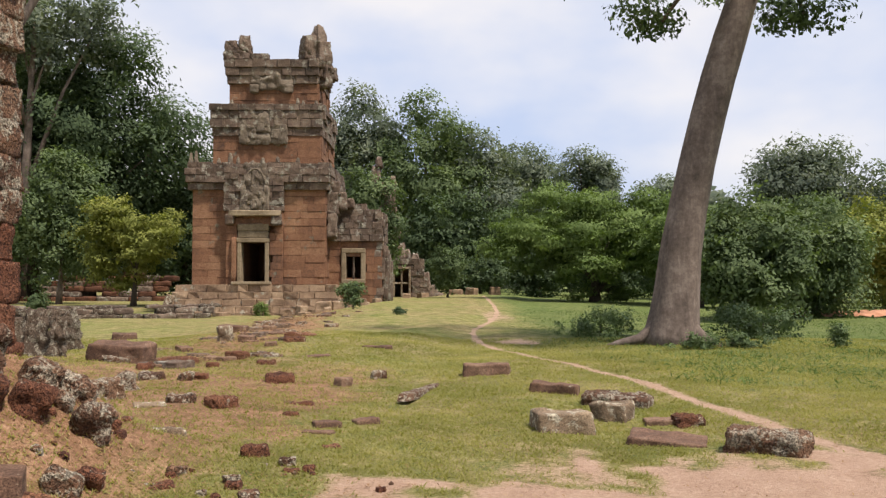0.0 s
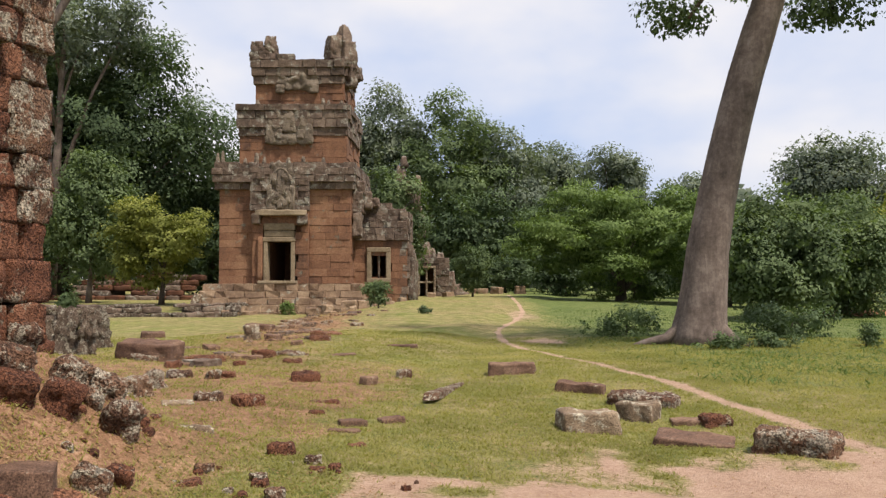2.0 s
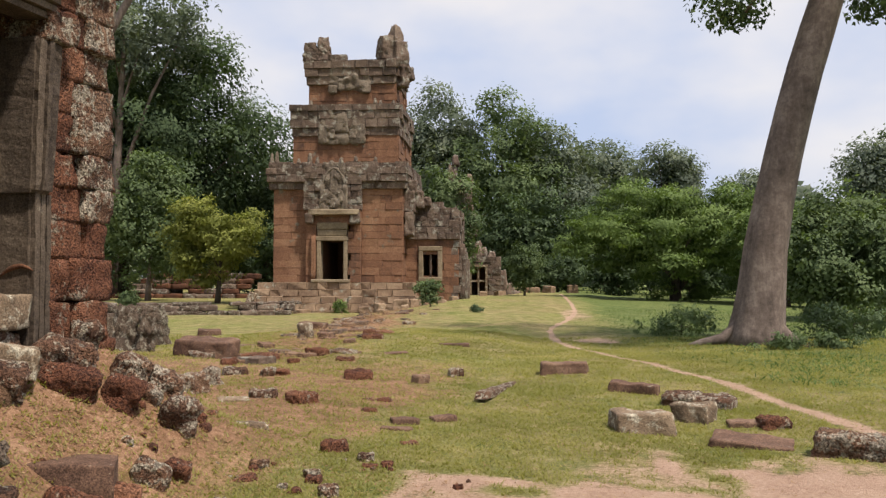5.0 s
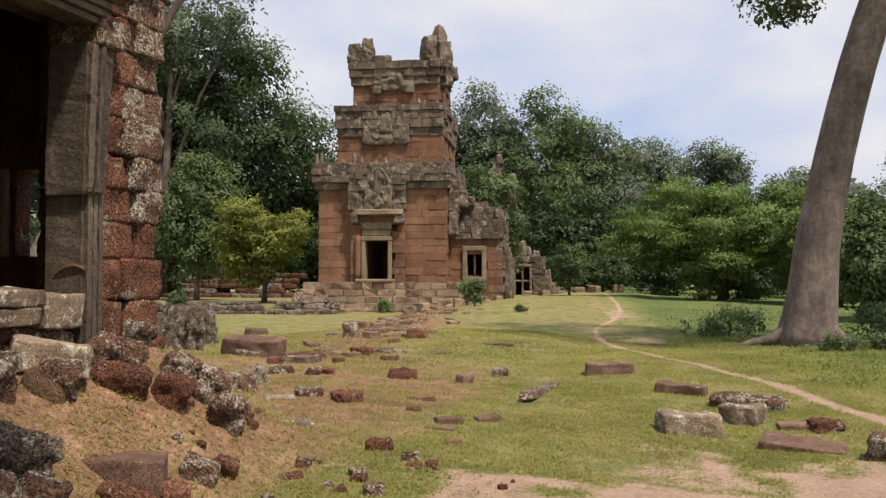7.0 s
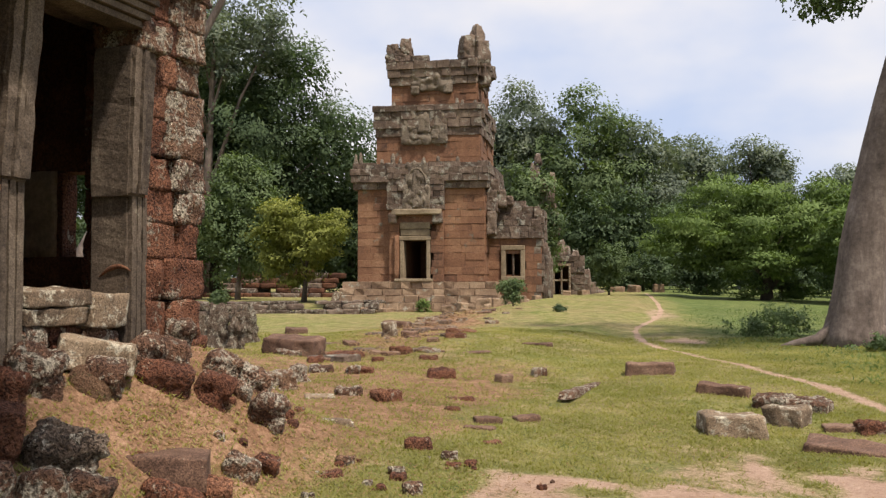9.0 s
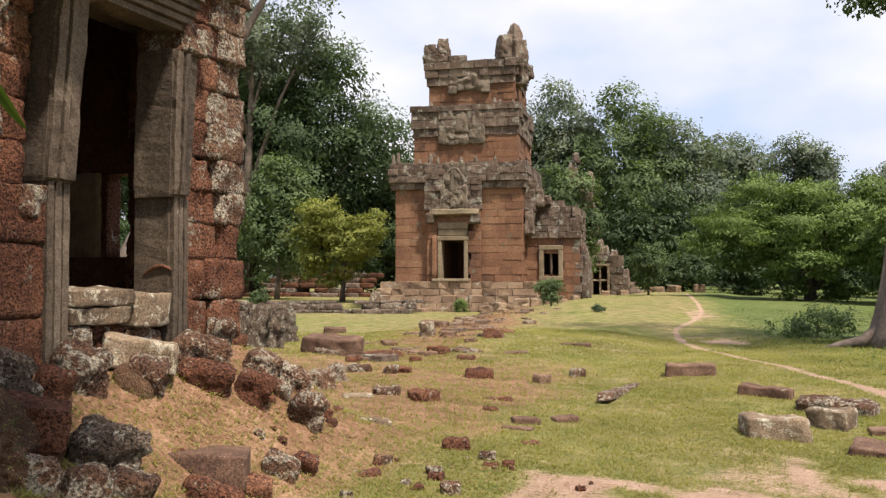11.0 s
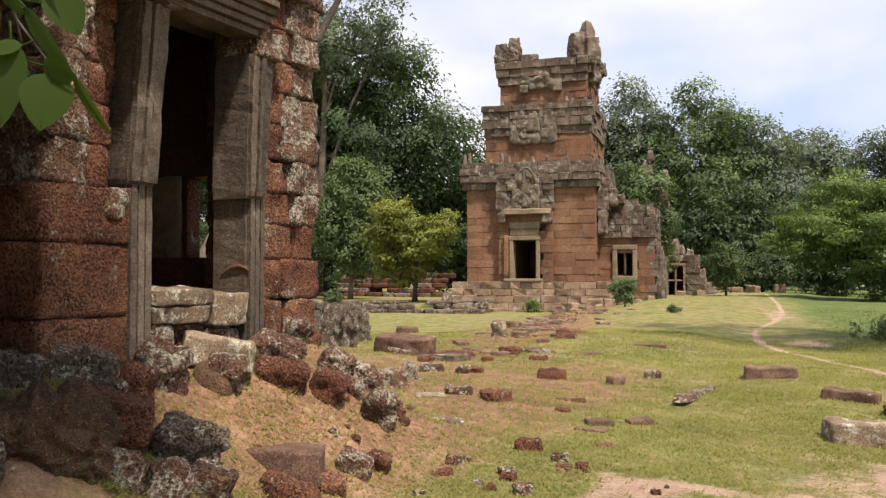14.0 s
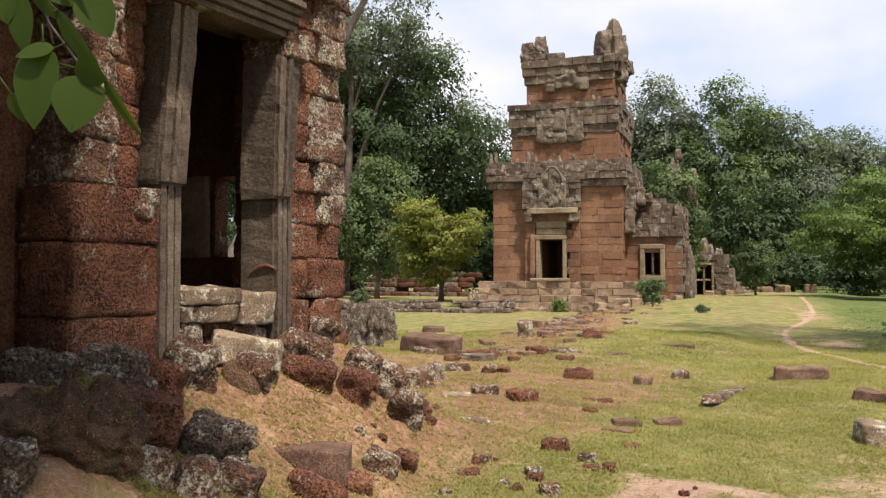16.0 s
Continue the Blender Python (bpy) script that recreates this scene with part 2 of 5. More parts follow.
def worn_block(w, d, h, seed, cuts=5, lumps=0.05, corner=0.18, grain=4.0, taper=0.0):
    """A weathered block of stone standing on z = 0: rounded and broken corners, uneven faces."""
    bm = bmesh.new()
    bmesh.ops.create_cube(bm, size=2.0)
    bmesh.ops.subdivide_edges(bm, edges=bm.edges[:], cuts=cuts, use_grid_fill=True)
    half = Vector((w / 2, d / 2, h / 2))
    r = corner * min(w, d, h)
    off = Vector((seed * 7.31, seed * 3.17, seed * 5.71))
    for v in bm.verts:
        p = Vector((v.co.x * half.x, v.co.y * half.y, v.co.z * half.z))
        inner = Vector([max(-half[i] + r, min(half[i] - r, p[i])) for i in range(3)])
        out = p - inner
        p = inner + out.normalized() * r if out.length > 1e-6 else p
        n = Vector((v.co.x ** 3, v.co.y ** 3, v.co.z ** 3)).normalized()
        k = lumps * (noise.noise(p * (1.3 / max(0.25, min(w, h, d))) + off) * 0.9 + 0.6 * noise.noise(p * grain + off) + 0.45 * noise.noise(p * grain * 2.7 + off))
        p += n * k
        if taper:
            f = 1 - taper * (p.z / h + 0.5)
            p.x *= f
            p.y *= f
        v.co = p + Vector((0, 0, h / 2))
    for f in bm.faces:
        f.smooth = True
    return bm


def tube(bm, points, radii, sides=10, flute=0.0, seed=0.0):
    """A tapered round member along points."""
    rings = []
    for i, (p, r) in enumerate(zip(points, radii)):
        p = Vector(p)
        a = Vector(points[max(0, i - 1)])
        b = Vector(points[min(len(points) - 1, i + 1)])
        along = (b - a).normalized()
        side = along.cross(Vector((0.3, 1, 0.05))).normalized()
        up = side.cross(along)
        ring = []
        for k in range(sides):
            w = 2 * math.pi * k / sides
            rr = r * (1 + flute * math.sin(5 * w + seed) + 0.5 * flute * math.sin(3 * w + 2 * seed))
            ring.append(bm.verts.new(p + side * (math.cos(w) * rr) + up * (math.sin(w) * rr)))
        rings.append(ring)
    for a, b in zip(rings, rings[1:]):
        for k in range(sides):
            f = bm.faces.new((a[k], a[(k + 1) % sides], b[(k + 1) % sides], b[k]))
            f.smooth = True
    bm.faces.new(rings[-1])
    bm.faces.new(rings[0][::-1])
    bmesh.ops.recalc_face_normals(bm, faces=bm.faces[:])
    return bm


def soft_normals(me, normals):
    """Shade small leaves or blades by the form of the clump that they belong to."""
    n = normals / (np.linalg.norm(normals, axis=1)[:, None] + 1e-9)
    me.polygons.foreach_set("use_smooth", np.ones(len(me.polygons), dtype=bool))
    me.attributes.new("custom_normal", "FLOAT_VECTOR", "POINT").data.foreach_set("vector", n.astype(np.float32).ravel())
    me.update()


def leaf_mesh(name, centres, outward, size, mat, rng, droop=0.3, narrow=0.55, clumped=True):
    """A mesh of many small leaves: one rhombus each, bent about its middle."""
    n = len(centres)
    normal = outward * 0.9 + rng.normal(0, 0.36, (n, 3)) + np.array([0, 0, 0.5])
    normal /= np.linalg.norm(normal, axis=1)[:, None]
    along = np.cross(normal, rng.normal(0, 1, (n, 3)))
    along /= np.linalg.norm(along, axis=1)[:, None] + 1e-9
    along[:, 2] -= droop
    across = np.cross(normal, along)
    across /= np.linalg.norm(across, axis=1)[:, None] + 1e-9
    length = (size * rng.uniform(0.6, 1.35, n))[:, None]
    v = np.empty((n, 4, 3))
    v[:, 0] = centres - along * length * 0.5
    v[:, 3] = centres + across * length * narrow * 0.5 - normal * length * 0.05
    v[:, 2] = centres + along * length * 0.5
    v[:, 1] = centres - across * length * narrow * 0.5 - normal * length * 0.05
    me = bpy.data.meshes.new(name)
    me.vertices.add(4 * n)
    me.vertices.foreach_set("co", v.astype(np.float32).ravel())
    me.loops.add(4 * n)
    me.loops.foreach_set("vertex_index", np.arange(4 * n, dtype=np.int32))
    me.polygons.add(n)
    me.polygons.foreach_set("loop_start", np.arange(0, 4 * n, 4, dtype=np.int32))
    me.materials.append(mat)
    me.update(calc_edges=True)
    if clumped:
        soft_normals(me, np.repeat(outward * 0.8 + normal * 0.45, 4, axis=0))
    return me


def crown_points(rng, centre, radii, lobes, lobe, count, flat=1.0, inside=0.16):
    """Leaf places on the lobes of a crown, and the way out at each."""
    c, r = np.array(centre, float), np.array(radii, float)
    d = rng.normal(0, 1, (lobes, 3))
    d[:, 2] = d[:, 2] * 0.9 + 0.15
    d /= np.linalg.norm(d, axis=1)[:, None]
    mids = c + d * r * rng.uniform(0.35, 0.95, lobes)[:, None]
    sizes = lobe * rng.uniform(0.5, 1.2, lobes)
    # each lobe carries sprays of leaves on its outside
    sprays = 16
    way = rng.normal(0, 1, (lobes, sprays, 3))
    way[:, :, 2] += 0.4
    way /= np.linalg.norm(way, axis=2)[:, :, None]
    reach = rng.uniform(0.7, 1.15, (lobes, sprays))
    pick = rng.choice(lobes, count, p=sizes ** 2 / (sizes ** 2).sum())
    twig = rng.integers(0, sprays, count)
    o = way[pick, twig]
    spread = rng.normal(0, 1, (count, 3)) * np.array([0.27, 0.27, 0.17])
    loose = rng.random(count) < inside
    far = np.where(loose, rng.uniform(0.1, 0.8, count), reach[pick, twig])
    p = mids[pick] + (o * far[:, None] + spread) * sizes[pick][:, None] * np.array([1, 1, flat])
    return p, o, mids


def tree(name, at, height, centre, radii, lobes, lobe, count, leaf, leaf_mat, bark, trunk_r, label, seed,
         flat=1.0, lean=(0, 0), group="", fork=0.35, narrow=0.55, limbs=9):
    """A tree standing at a place: tapered trunk with limbs, and a crown of many leaves. Centre and radii are those of the crown, above the foot."""
    rng = np.random.default_rng(seed)
    z = ground(*at)
    t = thing(name, (at[0], at[1], z - 0.05), 0, label, "tree" if "shrub" not in name and "bush" not in name else "shrub", group)
    p, o, mids = crown_points(rng, centre, radii, int(lobes * 1.3), lobe * 1.08, int(count * 2.1), flat)
    keep = p[:, 2] > 0.05
    part("crown", leaf_mesh("crown", p[keep], o[keep], leaf * 0.82, leaf_mat, rng, narrow=narrow), leaf_mat, t)
    bm = bmesh.new()
    cx, cy, cz = centre
    top = (cx, cy, cz + 0.2 * radii[2])
    path, rad = [], []
    for i in range(7):
        k = i / 6
        path.append((cx * k + lean[0] * k * (1 - k) + 0.04 * height * math.sin(3 * k + seed) * k * 0.3,
                     cy * k + lean[1] * k * (1 - k), top[2] * k))
        rad.append(trunk_r * (1.45 if i == 0 else 1.08 if i == 1 else 1 - 0.75 * k))
    tube(bm, path, rad, 9, 0.05, seed)
    order = rng.permutation(len(mids))[:limbs]
    for j in order:
        k = fork + (0.95 - fork) * rng.random()
        i = min(5, int(k * 6))
        a = Vector(path[i]).lerp(Vector(path[i + 1]), k * 6 - i)
        b = Vector(mids[j])
        mid = a.lerp(b, 0.5) + Vector((0, 0, 0.08 * (b - a).length))
        r = trunk_r * (1 - 0.75 * k) * 0.55
        tube(bm, [a, a.lerp(mid, 0.5), mid, b], [r, r * 0.85, r * 0.6, r * 0.2], 6)
    part("trunk", bm, bark, t)
    return t


# ---------------------------------------------------------------- ground
PATH_LINE = [(2.9, 62.0), (2.62, 48.9), (2.38, 37.5), (0.86, 25.6), (0.96, 22.1), (1.76, 18.3), (2.59, 14.7), (3.18, 12.1), (3.57, 9.9), (3.85, 8.6), (4.1, 7.2)]


def to_path(x, y):
    best = 99.0
    for (ax, ay), (bx, by) in zip(PATH_LINE, PATH_LINE[1:]):
        dx, dy = bx - ax, by - ay
        k = min(1.0, max(0.0, ((x - ax) * dx + (y - ay) * dy) / (dx * dx + dy * dy)))
        best = min(best, math.hypot(x - ax - k * dx, y - ay - k * dy))
    return best


def bareness(x, y):
    """How trodden the earth is (0 grass, 1 bare), and how much of it is reddish soil and litter."""
    rag = 0.5 * noise.noise(Vector((x * 0.9, y * 0.9, 3.0))) + 0.35 * noise.noise(Vector((x * 2.7, y * 2.7, 7.0)))
    d = to_path(x, y) if -2 < x < 8 else 9.0
    wide = 0.11 + 0.05 * smooth(16, 8, y) if y > 8 else 0.16 + 0.55 * smooth(8, 6.5, y)
    trail = 1 - smooth(wide * 0.55, wide * 1.45, d + 0.10 * rag)
    e = math.hypot((x - 3.1) / 4.0, (y - 5.2) / 2.9)
    spot = math.hypot((x - 0.9) / 0.9, (y - 7.3) / 0.9)
    far = math.hypot((x - 2.2) / 0.9, (y - 36.0) / 3.5)
    side = math.hypot((x - 2.1) / 0.8, (y - 22.6) / 0.9)
    bare = max(0.85 * trail, 1 - smooth(0.72, 1.2, e + 0.9 * rag), 0.6 * (1 - smooth(0.3, 1.4, spot + 1.1 * rag)), 0.6 * (1 - smooth(0.4, 1.1, far + 0.6 * rag)),
               0.8 * (1 - smooth(0.5, 1.1, side + 0.5 * rag)))
    s, q = ruin_axes(x, y)
    soil = (1 - smooth(0.9, 2.7, q + 1.3 * rag)) * (1 - smooth(6.0, 14.0, s)) if q > -6 else 0.0
    litter = (1 - smooth(0.55, 1.25, math.hypot((x + 5.0) / 2.6, (y - 17.5) / 5.5) + 0.8 * rag))
    litter = max(litter, 1 - smooth(0.5, 1.2, math.hypot((x + 3.6) / 2.2, (y - 9.6) / 3.2) + 0.9 * rag))
    heap = 1 - smooth(0.45, 1.15, math.hypot((x + 4.5 + 0.055 * (y - 15)) / 1.5, (y - 26) / 14) + 0.9 * rag)
    return bare, max(0.80 * soil, 0.42 * litter, 0.8 * heap)


def lush_shaded(x, y):
    """Where the grass is rank and green, and darkened for tree shade: beyond the path, under the trees."""
    side = x - (1.2 + 0.19 * max(0.0, 22 - y)) + 0.8 * noise.noise(Vector((x * 0.4, y * 0.4, 11.0)))
    return smooth(0.3, 3.0, side) * smooth(9, 15, y)


def ground_material():
    m = Nodes("grass_and_earth")
    p = m.position()
    bare = m.add("ShaderNodeAttribute")
    bare.attribute_name = "bare"
    soil = m.add("ShaderNodeAttribute")
    soil.attribute_name = "soil"
    broad = m.noise(p, 0.35, 4.0, 0.6)
    mid = m.noise(p, 2.3, 5.0, 0.7)
    fine = m.noise(p, 22.0, 4.0, 0.75)
    grain = m.noise(p, 90.0, 2.0, 0.6)
    tuft = m.math("ADD", m.math("MULTIPLY", mid, 0.40), m.math("ADD", m.math("MULTIPLY", fine, 0.40), m.math("MULTIPLY", grain, 0.20)))
    grass = m.ramp(tuft, (0.39, (0.075, 0.09, 0.022)), (0.5, (0.17, 0.19, 0.046)), (0.61, (0.30, 0.295, 0.10)))
    lush_shade = m.add("ShaderNodeAttribute")
    lush_shade.attribute_name = "lush_shade"
    # greener grass, with the shade of the trees put into its darker tone
    green = m.ramp(tuft, (0.38, (0.045, 0.065, 0.017)), (0.5, (0.092, 0.132, 0.032)), (0.62, (0.155, 0.20, 0.055)))
    grass = m.mix(lush_shade.outputs["Fac"], grass, green)
    dry = m.ramp(tuft, (0.39, (0.115, 0.085, 0.038)), (0.5, (0.24, 0.187, 0.085)), (0.61, (0.37, 0.30, 0.16)))
    dryness = m.ramp(m.math("ADD", m.math("MULTIPLY", broad, 0.5), m.math("MULTIPLY", mid, 0.5)), (0.40, 0.0), (0.58, 0.9))
    col = m.mix(m.math("MULTIPLY", dryness, m.math("SUBTRACT", 1.0, m.math("MULTIPLY", lush_shade.outputs["Fac"], 0.85))), grass, dry)
    red = m.ramp(tuft, (0.38, (0.10, 0.048, 0.029)), (0.5, (0.245, 0.128, 0.077)), (0.62, (0.43, 0.265, 0.17)))
    ragged = m.math("ADD", soil.outputs["Fac"], m.math("MULTIPLY", m.math("SUBTRACT", tuft, 0.5), 1.9))
    col = m.mix(m.ramp(ragged, (0.35, 0.0), (0.75, 0.92)), col, red)
    sand = m.ramp(m.math("ADD", m.math("MULTIPLY", fine, 0.6), m.math("MULTIPLY", mid, 0.4)), (0.3, (0.27, 0.165, 0.112)), (0.52, (0.40, 0.27, 0.195)), (0.7, (0.51, 0.38, 0.285)))
    worn = m.math("ADD", bare.outputs["Fac"], m.math("MULTIPLY", m.math("SUBTRACT", tuft, 0.5), 2.2))
    col = m.mix(m.ramp(worn, (0.34, 0.0), (0.80, 1.0)), col, sand)
    m.bump(m.math("ADD", fine, m.math("MULTIPLY", grain, 0.7)), 0.9, 0.04)
    return m.done(col, 0.95)


def build_ground():
    def axis(lo, fine_lo, fine_hi, hi, step, growth):
        values = list(np.arange(fine_lo, fine_hi, step))
        s, v = step, fine_hi
        while v < hi:
            values.append(v)
            s *= growth
            v += s
        values.append(hi)
        s, v = step, fine_lo - step
        while v > lo:
            values.insert(0, v)
            s *= growth
            v -= s
        values.insert(0, lo)
        return values
    xs = axis(-1500, -6, 7, 1500, 0.09, 1.055)
    ys = axis(-400, 2.0, 14, 2500, 0.09, 1.035)
    verts, bare, soil, lush_shade = [], [], [], []
    for y in ys:
        for x in xs:
            verts.append((x, y, ground(x, y) if abs(x) < 300 and -200 < y < 400 else 0.0))
            b, s = bareness(x, y) if abs(x) < 40 and -40 < y < 70 else (0.0, 0.0)
            bare.append(b)
            soil.append(s)
            lush_shade.append(lush_shaded(x, y))
    w = len(xs)
    faces = [(j * w + i, j * w + i + 1, (j + 1) * w + i + 1, (j + 1) * w + i) for j in range(len(ys) - 1) for i in range(w - 1)]
    me = mesh_from("ground", verts, faces, ground_material(), True)
    for key, values in (("bare", bare), ("soil", soil), ("lush_shade", lush_shade)):
        me.attributes.new(key, "FLOAT", "POINT").data.foreach_set("value", values)
    return tagged(new("ground", me), "mown grass with bare sandy earth and reddish soil", "ground", kind="structure")


build_ground()


def build_grass():
    """Short blades over the near lawn, thinner on trodden earth."""
    rng = np.random.default_rng(5)
    pts = []
    while len(pts) < 135000:
        y = 3.5 + 20 * rng.random() ** 1.5
        x = rng.uniform(-0.62 * y - 1.5, 0.62 * y + 1.5)
        b, s = bareness(x, y)
        n = noise.noise(Vector((x * 1.1, y * 1.1, 0))) * 0.7 + 0.75
        if rng.random() < max(0.0, n) * (1 - b) ** 3 * (1 - 0.8 * s):
            pts.append((x, y, ground(x, y)))
    base = np.array(pts)
    n = len(base)
    blades = []
    for k in range(3):
        a = rng.uniform(0, 2 * np.pi, n)
        h = rng.uniform(0.010, 0.036, n) * (1 + 0.03 * base[:, 1])
        w = h * 0.16 + 0.0015
        q = base + np.stack([rng.normal(0, 0.02, n), rng.normal(0, 0.02, n), np.zeros(n)], 1)
        side = np.stack([np.cos(a) * w, np.sin(a) * w, np.zeros(n)], 1)
        tip = q + np.stack([np.sin(a) * h * 1.3, -np.cos(a) * h * 1.3, h * 0.75], 1) + rng.normal(0, 0.006, (n, 3))
        q[:, 2] -= 0.004
        blades.append(np.stack([q - side, q + side, tip], 1))
    v = np.concatenate(blades)
    m = len(v)
    me = bpy.data.meshes.new("grass")
    me.vertices.add(3 * m)
    me.vertices.foreach_set("co", v.astype(np.float32).ravel())
    me.loops.add(3 * m)
    me.loops.foreach_set("vertex_index", np.arange(3 * m, dtype=np.int32))
    me.polygons.add(m)
    me.polygons.foreach_set("loop_start", np.arange(0, 3 * m, 3, dtype=np.int32))
    me.materials.append(GRASS_BLADE)
    me.update(calc_edges=True)
    tagged(new("grass", me), "short green and straw-coloured grass blades", "grass", kind="stuff")


build_grass()

# ---------------------------------------------------------------- the standing tower
def block_meshes(mat, rough):
    """Ten unit blocks: cleanly dressed with sharp joints, or broken and rounded by weather."""
    made = []
    for k in range(10):
        b = bmesh.new()
        bmesh.ops.create_cube(b, size=1.0)
        r = random.Random(k + 3)
        bmesh.ops.bevel(b, geom=b.edges[:], offset=0.014 + rough, segments=1, affect="EDGES", profile=0.5)
        for v in b.verts:
            v.co += Vector((r.uniform(-1, 1) * (0.008 + 0.5 * rough), r.uniform(-1, 1) * (0.03 + rough), r.uniform(-1, 1) * (0.012 + 0.9 * rough)))
        me = bpy.data.meshes.new("stone_block")
        b.to_mesh(me)
        b.free()
        me.materials.append(mat)
        made.append(me)
    return made


BLOCK_SETS = {m.name: block_meshes(m, rough) for m, rough in ((LATERITE_WALL, 0.0), (LATERITE_CAP, 0.03), (PLINTH_STONE, 0.03))}


def courses(parent, mat, x0, x1, z0, z1, y, course=0.40, wide=0.8, proud=0.03, depth=0.30, holes=(), facing="front", seed=1, ragged=0.0, missing=0.0):
    """Blocks laid in courses on a face: front (towards -y, along x) or side (towards +x, x0..x1 then run along y and y is the plane's x)."""
    r = random.Random(seed)
    n = max(1, round((z1 - z0) / course))
    h = (z1 - z0) / n
    for i in range(n):
        z = z0 + (i + 0.5) * h
        a = x0 - (ragged * r.random() if ragged else 0)
        end = x1 + (ragged * r.random() if ragged else 0)
        while a < end - 0.05:
            w = wide * r.uniform(0.65, 1.4)
            if end - a - w < wide * 0.4:
                w = end - a
            mid = a + w / 2
            if not any(hx0 < mid < hx1 and hz0 < z < hz1 for hx0, hx1, hz0, hz1 in holes) and r.random() >= missing:
                cut0 = max([hx1 for hx0, hx1, hz0, hz1 in holes if hz0 < z < hz1 and a < hx1 < mid] + [a])
                cut1 = min([hx0 for hx0, hx1, hz0, hz1 in holes if hz0 < z < hz1 and mid < hx0 < a + w] + [a + w])
                ww, cc = cut1 - cut0, (cut0 + cut1) / 2
                out = proud * r.uniform(-0.6, 1.0) + (0.05 if ragged and r.random() < 0.3 else 0)
                ob = new("stone_block", r.choice(BLOCK_SETS[mat.name]))
                ob.parent = parent
                lay = Matrix.Diagonal((ww - 0.006, depth, h - 0.006, 1))
                tip = Euler((r.uniform(-0.012, 0.012), r.uniform(-0.008, 0.008), r.uniform(-0.012, 0.012))).to_matrix().to_4x4()
                if facing == "front":
                    ob.matrix_local = Matrix.Translation((cc, y + depth / 2 - out, z)) @ tip @ lay
                else:
                    ob.matrix_local = Matrix.Translation((y - depth / 2 + out, cc, z)) @ Matrix.Rotation(math.pi / 2, 4, "Z") @ tip @ lay
            a += w


def place(ob, x, y, z, rx=0, ry=0, rz=0):
    ob.matrix_local = pose(x, y, z, rx, ry, rz)
    return ob


